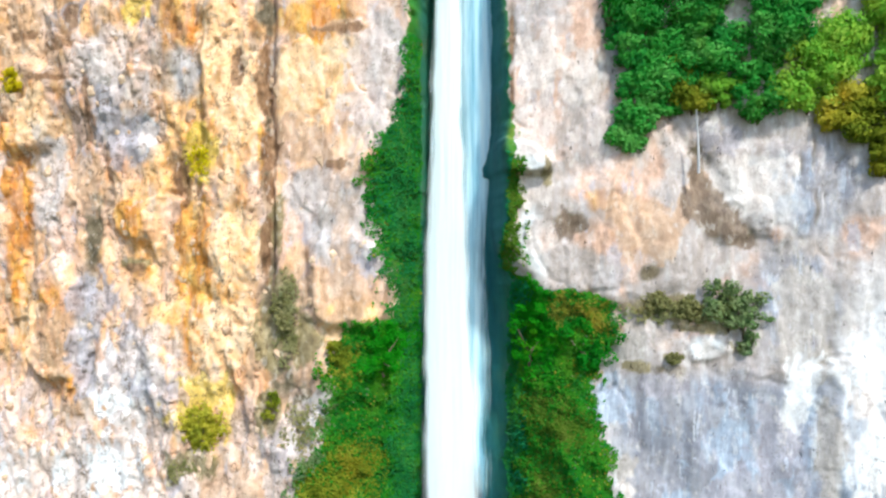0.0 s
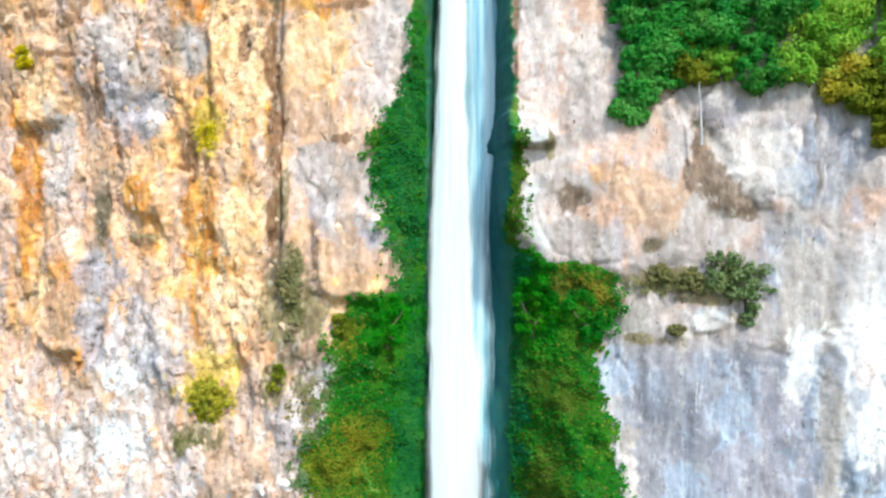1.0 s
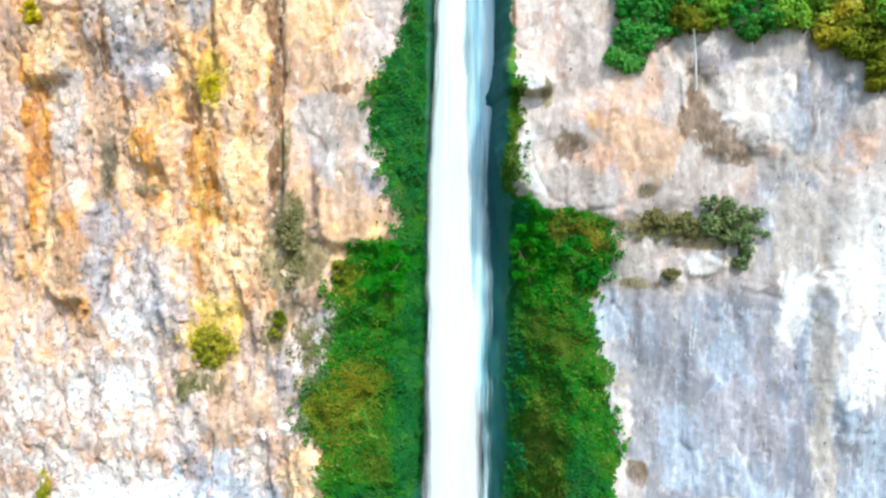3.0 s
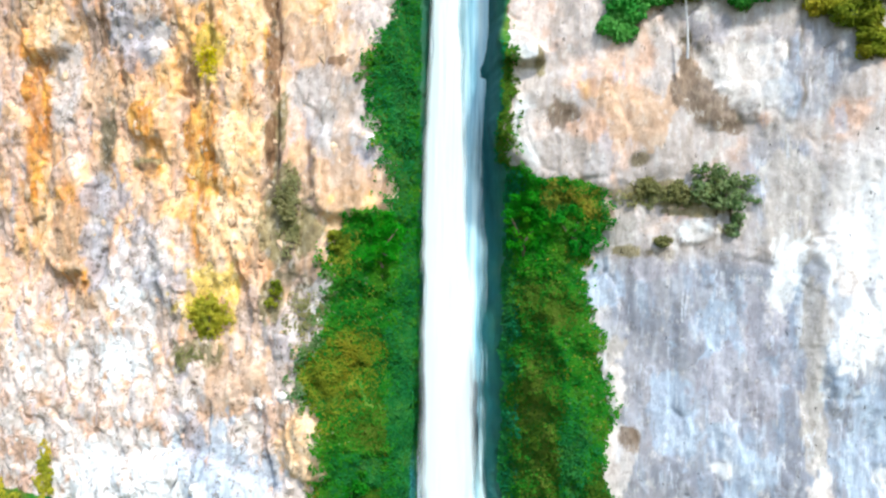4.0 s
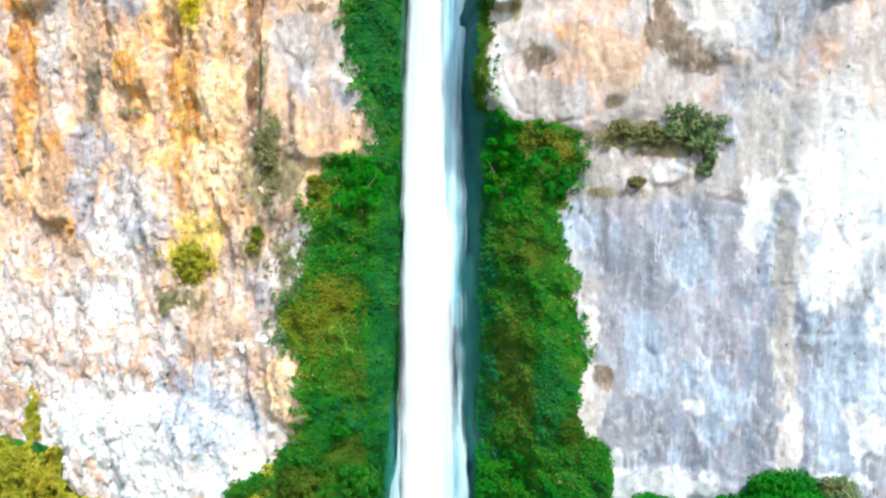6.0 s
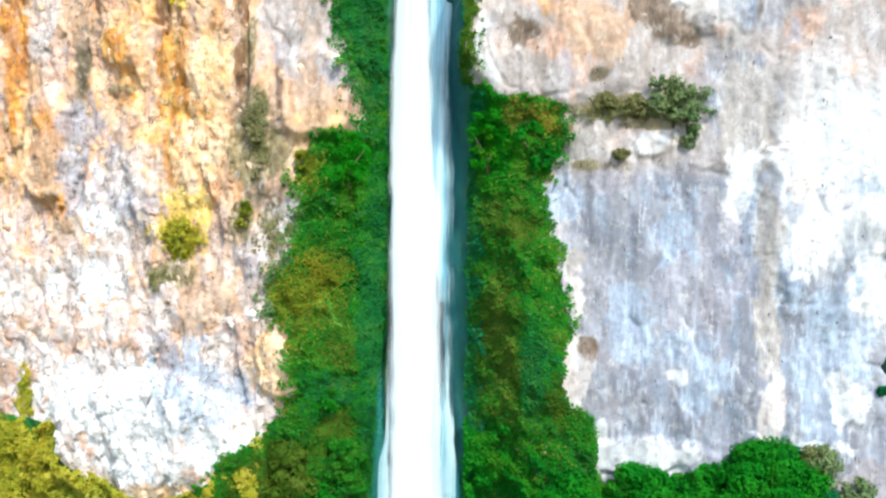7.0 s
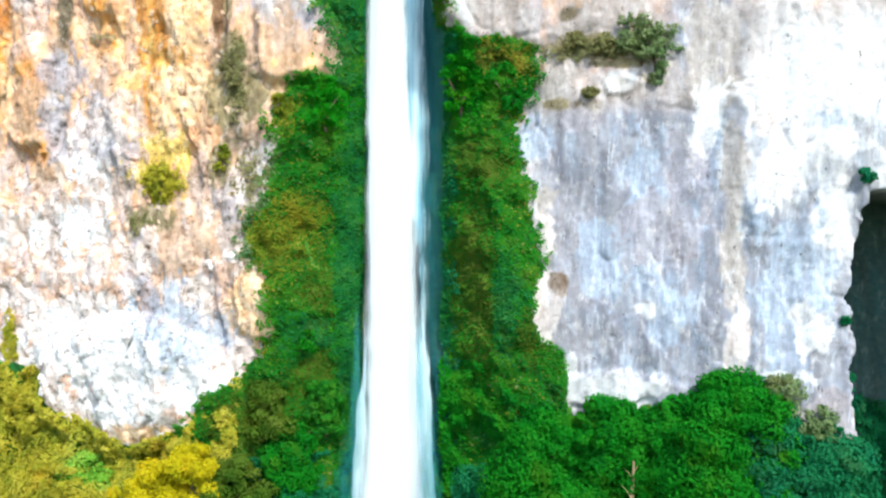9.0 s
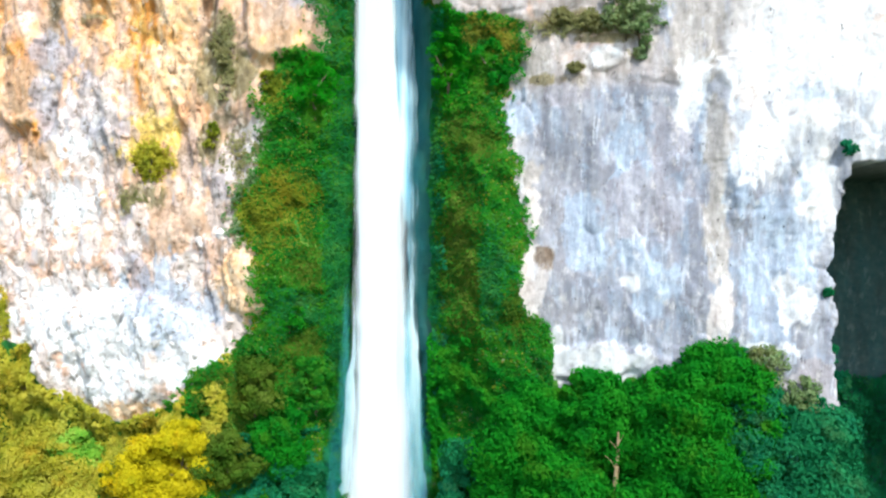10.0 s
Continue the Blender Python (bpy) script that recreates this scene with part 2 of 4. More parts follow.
LEAF_TEAL = leaf_material("leaf_teal", (0.010, 0.18, 0.10), (0.02, 0.28, 0.16), (0.06, 0.40, 0.25))
MOSS_DEEP = leaf_material("moss_deep", (0.008, 0.13, 0.034), (0.015, 0.20, 0.044), (0.045, 0.26, 0.055))
MOSS_BROWN = leaf_material("moss_brown", (0.035, 0.11, 0.010), (0.075, 0.165, 0.014), (0.16, 0.23, 0.035))
MOSS = leaf_material("moss", (0.008, 0.14, 0.022), (0.017, 0.23, 0.014), (0.09, 0.28, 0.022))
MOSS_OLIVE = leaf_material("moss_olive", (0.09, 0.15, 0.012), (0.24, 0.25, 0.025), (0.45, 0.37, 0.07))
BARK = plain("bark", [(0.3, (0.06, 0.045, 0.03)), (0.7, (0.2, 0.16, 0.12))], 3.0, 0.9, 0.6, (1, 1, 0.2))
PALE_BARK = plain("pale_bark", [(0.3, (0.26, 0.27, 0.29)), (0.7, (0.46, 0.46, 0.47))], 3.0, 0.9, 0.5, (1, 1, 0.2))
BARK_BROWN = plain("brown_bark", [(0.3, (0.16, 0.12, 0.06)), (0.7, (0.36, 0.28, 0.16))], 3.0, 0.9, 0.5, (1, 1, 0.2))
SOIL = plain("soil", [(0.3, (0.03, 0.05, 0.012)), (0.5, (0.06, 0.08, 0.02)), (0.7, (0.13, 0.11, 0.06))], 0.35)
FROTH = water_material("froth", (0.74, 0.86, 0.93), 1.6, 1.1, 0.62, 1.12)
# Thin water; its blue also puts the fall's right-hand shade into the colour.
VEIL = water_material("veil", (0.20, 0.56, 0.76), 1.5, 0.5, 0.5, 0.95, 1.0, (0.72, 0.90, 0.97))
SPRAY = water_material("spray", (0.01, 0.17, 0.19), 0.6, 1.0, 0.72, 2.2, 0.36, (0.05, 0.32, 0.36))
MIST = water_material("mist", (0.80, 0.90, 0.94), 1.3, 1.0, 0.5, 1.5, 0.55, (0.88, 0.95, 0.98))
WISP = water_material("wisp", (0.30, 0.66, 0.80), 1.2, 0.85, 0.74, 1.4, 0.75, (0.78, 0.94, 0.98))


# ---- mesh helpers ----
def part(name, bm, mat, parent=None, label=""):
    """Links a bmesh as one mesh object, under parent if given."""
    me = bpy.data.meshes.new(name)
    bm.to_mesh(me)
    bm.free()
    me.materials.append(mat)
    ob = new(name, me)
    ob.parent = parent
    if label:
        tagged(ob, label)
    return ob


def grid_object(name, X, Y, Z, mat, parent=None, smooth_faces=True):
    """A sheet from three arrays of one shape."""
    h, w = X.shape
    co = np.stack([X, Y, Z], -1).reshape(-1, 3)
    n = np.arange(h * w).reshape(h, w)
    faces = np.stack([n[:-1, :-1], n[:-1, 1:], n[1:, 1:], n[1:, :-1]], -1).reshape(-1, 4)
    return mesh_object(name, co, faces, mat, parent, smooth_faces)


def mesh_object(name, co, faces, mat, parent=None, smooth_faces=False):
    k = faces.shape[1]
    me = bpy.data.meshes.new(name)
    me.vertices.add(len(co))
    me.vertices.foreach_set("co", np.asarray(co, np.float32).ravel())
    me.loops.add(faces.size)
    me.loops.foreach_set("vertex_index", faces.astype(np.int32).ravel())
    me.polygons.add(len(faces))
    me.polygons.foreach_set("loop_start", np.arange(0, faces.size, k, dtype=np.int32))
    me.polygons.foreach_set("loop_total", np.full(len(faces), k, np.int32))
    me.polygons.foreach_set("use_smooth", np.full(len(faces), smooth_faces))
    me.update()
    me.validate()
    me.materials.append(mat)
    ob = new(name, me)
    ob.parent = parent
    return ob


# ---- the cliff ----
MOSS_LEFT = [
    (7.8, -18.1), (15.4, -17.0), (19.8, -13.6), (22.2, -9.9), (25.0, -8.1), (29.0, -8.4), (30.8, -11.1), (34.0, -10.6), (35.9, -8.3), (36.7, -9.1), (39.3, -7.7), (42.1, -8.3), (42.4, -8.2), (44.4, -6.0), (45.2, -3.8), (48.4, -3.8), (51.7, -4.8), (55.8, -5.1), (59.3, -3.8), (60.7, -2.8), (64.0, -2.4), (76.2, -2.5),
]
MOSS_RIGHT = [
    (10.8, 19.0), (18.0, 15.4), (20.0, 13.7), (23.3, 13.1), (24.5, 11.7), (27.9, 11.3), (30.4, 12.0), (32.5, 11.7), (34.4, 10.5), (35.4, 10.4), (39.1, 10.0), (40.9, 10.4), (42.2, 10.2), (43.8, 11.4), (46.6, 11.2), (47.5, 6.9), (48.5, 5.0), (50.5, 4.8), (75.6, 4.8),
]
IRON = [
    (-18.7, 59.1, 1.0, 2.8), (-20.6, 65.2, 0.8, 2.8), (14.1, 51.6, 2.5, 1.7), (11.9, 53.6, 2.1, 0.8), (-19.1, 50.1, 1.1, 5.1),
    (-20.1, 66.5, 1.3, 3.7), (-16.9, 66.3, 1.8, 2.7), (-10.1, 67.3, 3.0, 1.6), (-34.0, 54.6, 1.4, 4.8), (-30.6, 44.7, 1.8, 2.4),
    (-32.4, 60.9, 1.7, 2.4), (-34.5, 47.8, 0.9, 3.8), (-24.3, 52.3, 1.4, 2.3), (-29.8, 41.2, 1.7, 3.3), (-18.5, 45.8, 1.1, 2.3),
    (-23.6, 48.3, 0.7, 0.7), (-34.8, 58.7, 0.9, 1.4), (-19.0, 42.3, 0.9, 1.8),
]
OCHRE = [
    (-19.6, 61.3, 1.8, 5.5), (-10.3, 63.5, 2.2, 3.1), (-18.3, 63.4, 2.1, 9.2), (-18.7, 47.5, 2.8, 5.5), (-9.4, 63.4, 2.7, 3.6),
    (-18.3, 56.7, 1.8, 2.8), (-16.0, 61.2, 2.1, 7.3), (-18.0, 38.9, 2.3, 2.8), (-17.6, 44.5, 2.7, 6.0), (-34.0, 67.2, 2.4, 3.4),
] + [
    (-33.5, 44.7, 1.4, 4.8), (-7.7, 43.6, 1.6, 1.3), (10.0, 46.4, 2.1, 0.8), (-15.6, 49.7, 2.0, 5.5), (-6.9, 45.5, 2.7, 1.8),
    (-21.5, 56.2, 1.9, 2.8), (-21.0, 44.0, 2.3, 2.8), (-23.4, 51.0, 2.8, 4.2), (-10.4, 27.6, 1.6, 1.8), (-26.7, 49.2, 0.8, 2.8),
]
GREY = [
    (20.8, 30.0, 1.6, 6.1), (-25.5, 61.1, 1.9, 3.3), (-23.4, 58.8, 1.4, 2.1), (-31.0, 56.3, 1.0, 5.2), (-27.9, 43.0, 0.9, 6.6),
    (-3.9, 63.6, 1.6, 4.8), (-7.7, 51.7, 2.2, 4.0), (-4.3, 58.3, 1.1, 2.0), (10.0, 58.7, 2.1, 3.4), (15.3, 35.3, 4.6, 6.2),
    (20.4, 34.0, 2.4, 8.1),
] + [
    (22.7, 31.2, 2.4, 7.3), (17.3, 25.9, 4.1, 2.5), (24.7, 54.5, 2.8, 3.6), (23.0, 46.3, 2.4, 4.0), (-23.8, 41.4, 1.2, 2.8),
    (-10.3, 54.7, 1.6, 1.8), (29.6, 31.2, 2.0, 4.7), (-20.1, 63.0, 1.6, 2.3), (-10.3, 36.7, 1.3, 1.8), (-27.2, 63.8, 1.2, 2.8),
    (-17.6, 31.3, 1.6, 2.7),
]
BLEACH = [
    (-20.3, 22.3, 8.3, 3.7), (25.5, 30.4, 0.4, 6.8), (28.1, 42.1, 2.8, 7.5), (31.7, 32.7, 1.6, 4.7), (33.4, 41.8, 4.7, 5.9),
    (-27.6, 24.1, 3.8, 1.9), (-18.4, 23.8, 4.1, 1.8), (-20.6, 20.0, 6.0, 2.3), (20.9, 53.8, 2.8, 2.4), (5.7, 56.2, 2.3, 1.1),
    (17.9, 43.5, 1.1, 0.9),
] + [
    (23.3, 40.7, 0.9, 2.4), (-22.7, 39.6, 1.9, 1.9), (-28.1, 32.8, 6.1, 1.9), (-24.6, 39.4, 2.3, 3.3), (17.3, 21.4, 3.7, 0.8),
    (-9.8, 38.1, 1.1, 1.6), (6.1, 50.9, 1.1, 2.1), (-21.7, 17.5, 4.2, 1.9), (-9.4, 38.4, 1.5, 1.3), (20.0, 29.6, 0.7, 1.6),
    (20.0, 27.6, 1.2, 0.5), (-22.8, 58.8, 0.6, 1.6),
]
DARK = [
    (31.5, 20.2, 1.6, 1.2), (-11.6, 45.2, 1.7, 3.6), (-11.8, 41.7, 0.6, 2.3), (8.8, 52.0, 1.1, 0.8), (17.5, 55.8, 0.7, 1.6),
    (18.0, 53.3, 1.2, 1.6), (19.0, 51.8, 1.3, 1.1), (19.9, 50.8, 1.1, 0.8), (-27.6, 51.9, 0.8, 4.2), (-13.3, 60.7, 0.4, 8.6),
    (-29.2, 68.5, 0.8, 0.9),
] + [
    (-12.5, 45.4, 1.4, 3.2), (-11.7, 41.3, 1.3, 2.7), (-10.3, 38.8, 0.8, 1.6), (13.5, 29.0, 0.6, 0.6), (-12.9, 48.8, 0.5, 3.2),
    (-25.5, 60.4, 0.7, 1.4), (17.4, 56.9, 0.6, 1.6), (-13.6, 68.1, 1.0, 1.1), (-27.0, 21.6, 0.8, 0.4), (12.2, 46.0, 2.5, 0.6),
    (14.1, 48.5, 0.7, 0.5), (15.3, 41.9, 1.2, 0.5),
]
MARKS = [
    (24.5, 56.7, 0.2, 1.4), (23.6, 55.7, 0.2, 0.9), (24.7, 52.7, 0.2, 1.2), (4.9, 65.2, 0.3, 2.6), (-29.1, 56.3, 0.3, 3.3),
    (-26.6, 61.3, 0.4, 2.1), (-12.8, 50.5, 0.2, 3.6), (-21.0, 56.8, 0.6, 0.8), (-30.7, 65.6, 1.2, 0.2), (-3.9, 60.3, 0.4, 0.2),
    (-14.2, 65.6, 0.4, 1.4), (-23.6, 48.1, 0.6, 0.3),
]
CREAM = [
    (-10.1, 63.1, 2.8, 3.1), (-7.7, 64.8, 1.5, 1.2), (-15.3, 60.7, 1.6, 4.7), (-16.7, 66.3, 1.8, 2.4), (-32.0, 60.6, 2.0, 2.2), (-7.7, 44.1, 1.9, 0.6),
    (-15.6, 43.7, 2.7, 2.6), (-18.7, 39.3, 2.7, 1.7), (-33.0, 44.3, 1.2, 2.7), (-15.6, 50.9, 1.6, 3.0), (-10.4, 26.3, 2.2, 2.7), (-20.1, 16.1, 3.4, 0.9),
]
CHALK = [
    (6.9, 63.1, 1.7, 2.4), (9.4, 61.7, 1.5, 1.8), (5.7, 56.8, 1.8, 0.6), (6.1, 54.4, 1.2, 1.2), (20.6, 54.2, 2.5, 1.9), (27.1, 40.0, 0.9, 1.4),
    (25.3, 24.9, 1.1, 2.4), (12.3, 27.1, 1.0, 2.5), (12.5, 32.5, 0.8, 1.7), (24.9, 24.0, 0.6, 2.0),
]
TAN = [
    (-10.3, 57.4, 2.6, 1.1), (-12.8, 57.0, 0.8, 1.3), (-8.1, 66.5, 1.9, 0.5), (-28.6, 55.0, 1.4, 2.7), (-33.6, 66.6, 3.0, 2.6), (14.1, 51.4, 2.4, 1.9),
    (12.6, 52.6, 1.5, 1.2), (-7.7, 46.8, 3.2, 2.1), (-12.0, 60.0, 1.3, 2.5), (-30.6, 43.0, 2.4, 3.3), (17.4, 54.3, 0.6, 1.1), (11.5, 45.0, 0.8, 1.2),
    (-15.8, 31.8, 3.0, 2.3), (-9.8, 41.2, 1.4, 1.4),
]
BEIGE = [
    (12.6, 43.9, 1.5, 1.7), (25.2, 37.1, 1.0, 2.4), (25.0, 31.2, 0.8, 4.7), (31.5, 20.4, 1.4, 1.4), (12.9, 23.3, 0.7, 1.7), (10.4, 37.5, 0.9, 2.0),
    (11.8, 35.0, 1.2, 1.0), (24.0, 45.6, 2.2, 3.4),
]
ORANGE = [
    (-10.1, 67.5, 2.6, 1.1), (-19.0, 51.4, 1.5, 2.6), (-18.8, 47.9, 1.2, 2.8), (-18.7, 44.3, 1.2, 1.7), (-30.8, 45.3, 1.8, 1.5), (-19.6, 66.5, 1.0, 2.6),
    (-34.0, 54.8, 1.3, 2.7), (-34.8, 58.7, 0.9, 1.4), (-13.6, 62.8, 0.4, 2.5), (-13.6, 58.1, 0.4, 2.5),
]
YELLOW = [
    (-18.7, 57.2, 1.6, 2.1), (-34.0, 63.2, 1.0, 1.0), (-23.8, 68.4, 1.0, 1.2), (-18.7, 56.1, 0.9, 1.3), (8.8, 45.9, 1.5, 1.0), (-18.1, 39.0, 2.3, 1.5),
    (-18.3, 36.7, 1.8, 1.7),
]
# Row (18.4, 57.7) puts the shade under the high trees into the colour.
SLATE = [
    (-26.2, 61.1, 2.0, 2.2), (-24.1, 58.6, 1.9, 1.8), (-29.1, 68.6, 1.0, 1.2), (-27.6, 46.6, 1.8, 1.7), (-24.1, 42.2, 1.5, 2.2), (-28.1, 42.1, 0.9, 3.1),
    (-4.7, 49.3, 1.3, 1.0), (18.4, 57.7, 1.9, 1.0), (-20.2, 33.2, 0.9, 2.0), (-11.8, 34.9, 1.8, 1.6), (-19.5, 27.1, 0.8, 2.0), (21.9, 36.8, 1.3, 2.4),
    (28.9, 39.4, 0.9, 0.9), (-22.0, 39.3, 3.2, 1.4), (20.8, 32.8, 2.7, 2.4), (14.9, 40.7, 2.4, 0.8),
    (31.4, 20.4, 1.3, 1.4), (28.2, 21.8, 1.6, 0.8),
]
PALE = [
    (-5.2, 63.7, 2.0, 2.6), (-5.6, 59.8, 1.8, 2.5), (-4.7, 52.5, 1.8, 2.5), (-9.8, 54.3, 2.1, 1.9), (-26.2, 65.1, 2.5, 2.6), (-23.8, 62.1, 2.0, 1.3),
    (-31.3, 55.5, 1.5, 2.8), (-22.8, 58.6, 0.7, 1.1), (10.7, 58.7, 1.2, 2.8), (6.5, 58.4, 1.7, 2.0), (-9.0, 38.4, 1.3, 1.3), (-11.1, 36.2, 1.7, 1.5),
    (16.8, 57.3, 1.0, 1.1), (-22.4, 36.2, 2.8, 2.2), (6.5, 50.9, 1.1, 1.2), (-9.8, 37.6, 1.6, 1.5), (-23.0, 42.2, 2.3, 1.9),
    (-12.5, 32.7, 0.7, 1.8),
]
KHAKI = [
    (-12.0, 45.9, 1.1, 2.5), (-12.5, 42.9, 1.1, 2.2), (-10.2, 43.4, 1.0, 2.2), (-12.9, 38.5, 0.9, 1.1), (-12.5, 51.8, 1.1, 2.1), 
    (15.2, 46.2, 1.9, 0.9), (16.8, 45.7, 1.4, 0.8), (7.1, 55.6, 0.4, 0.9),
    (17.7, 44.7, 2.2, 0.3), (15.5, 42.7, 0.7, 0.3), (13.3, 41.9, 1.0, 0.4), (19.9, 43.4, 0.6, 0.5), (-19.6, 33.7, 1.8, 1.3), (-24.3, 48.8, 1.2, 0.4),
    (-13.0, 43.6, 1.2, 2.8), (-10.3, 43.5, 1.5, 1.2), (-13.2, 37.9, 1.0, 1.5),
]
WHITE = [
    (23.4, 40.5, 0.9, 2.2), (-27.6, 23.6, 3.3, 2.9), (30.3, 26.0, 1.2, 1.8), (17.3, 21.4, 3.2, 1.2), (30.9, 43.1, 4.5, 3.1),
    (27.8, 36.7, 1.4, 3.1), (-22.2, 20.4, 4.8, 3.3), (35.0, 36.4, 0.8, 0.7), (28.3, 22.6, 1.8, 0.6), (14.3, 21.7, 0.6, 2.1), (-15.4, 20.1, 2.0, 1.9),
]
BLUE = [
    (19.6, 34.0, 1.5, 4.8), (21.9, 35.6, 1.1, 2.8), (29.3, 31.6, 2.1, 2.3), (-16.9, 23.8, 4.1, 3.7), (31.3, 40.4, 1.7, 0.9), (19.3, 30.4, 1.0, 1.6),
    (27.9, 28.1, 1.1, 3.1), (11.6, 39.6, 1.6, 2.1),
    (28.6, 25.0, 1.6, 3.0), (30.6, 29.0, 1.4, 3.6), (27.0, 21.6, 1.6, 1.2), (26.4, 33.6, 0.8, 2.6), (21.0, 27.0, 1.4, 2.4), (16.2, 31.0, 1.4, 3.0),
]
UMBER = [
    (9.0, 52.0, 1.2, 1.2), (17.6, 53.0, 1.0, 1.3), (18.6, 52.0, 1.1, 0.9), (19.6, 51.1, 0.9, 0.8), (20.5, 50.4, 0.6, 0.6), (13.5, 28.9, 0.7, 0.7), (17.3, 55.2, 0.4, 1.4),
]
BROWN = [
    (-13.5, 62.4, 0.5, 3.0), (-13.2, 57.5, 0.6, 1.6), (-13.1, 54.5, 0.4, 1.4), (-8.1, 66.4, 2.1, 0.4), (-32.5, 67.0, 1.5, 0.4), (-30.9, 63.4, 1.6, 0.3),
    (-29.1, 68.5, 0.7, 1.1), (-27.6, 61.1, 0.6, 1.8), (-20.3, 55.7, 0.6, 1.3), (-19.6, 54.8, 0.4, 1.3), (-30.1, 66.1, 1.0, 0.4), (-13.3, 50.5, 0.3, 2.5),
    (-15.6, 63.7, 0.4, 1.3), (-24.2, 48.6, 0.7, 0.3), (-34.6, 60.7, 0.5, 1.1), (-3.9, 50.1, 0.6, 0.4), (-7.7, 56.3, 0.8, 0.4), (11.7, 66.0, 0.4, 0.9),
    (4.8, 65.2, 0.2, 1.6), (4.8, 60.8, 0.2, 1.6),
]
FORMS = [
    (7.9, 62.3, 3.6, 6.4), (11.9, 50.8, 6.3, 4.0), (5.2, 56.2, 2.1, 1.3), (17.9, 43.5, 1.3, 1.0), (21.1, 53.8, 3.5, 3.5),
    (28.8, 40.5, 3.8, 9.5), (31.1, 29.3, 2.0, 5.1), (18.1, 21.4, 4.5, 1.1), (-6.9, 47.6, 3.2, 3.8), (-10.1, 26.5, 1.8, 2.5),
    (-16.2, 58.2, 2.2, 11.9), (-30.8, 44.3, 2.2, 4.8), (-19.6, 41.0, 3.2, 5.1), (-23.8, 54.5, 2.3, 4.2), (-32.8, 61.3, 2.4, 3.8),
]
FOOT = [
    (-72.4, 20.2), (-33.2, 21.5), (-30.7, 20.8), (-27.6, 17.2), (-22.2, 15.0), (-18.8, 15.1), (-14.9, 17.6), (-10.4, 21.0), (-4.2, 24.2), (6.6, 21.8), (13.1, 19.1), (15.3, 18.8), (20.1, 20.2), (22.7, 21.6), (26.5, 22.3), (28.6, 21.0), (30.4, 18.8), (33.6, 18.6), (40.3, 18.5),
]
HOLLOW = [
    (4.1, 32.3), (19.7, 32.8), (23.5, 32.7), (27.7, 32.4), (31.2, 33.1), (33.9, 33.0), (35.0, 33.5),
]
FALL_X = 0.9


def plane_y(x):
    return 55.0 - 0.18 * x


def edge_at(rows, z):
    zs, xs = zip(*rows)
    return np.interp(z, zs, xs)


def stain(rows, X, Z, wx, wz):
    out = np.zeros(X.shape)
    for x, z, rx, rz in rows:
        d = np.hypot((X + wx - x) / rx, (Z + wz - z) / rz)
        out = np.maximum(out, 1 - smooth(0.65, 1.25, d))
    return out


def patch_of(rows, X, Z, tear):
    """Patches with a torn outline. tear: noise about 0 that eats into them."""
    out = np.zeros(X.shape)
    for x, z, rx, rz in rows:
        d = np.hypot((X - x) / rx, (Z - z) / rz)
        out = np.maximum(out, smooth(-0.08, 0.12, 1.02 - d + tear))
    return out


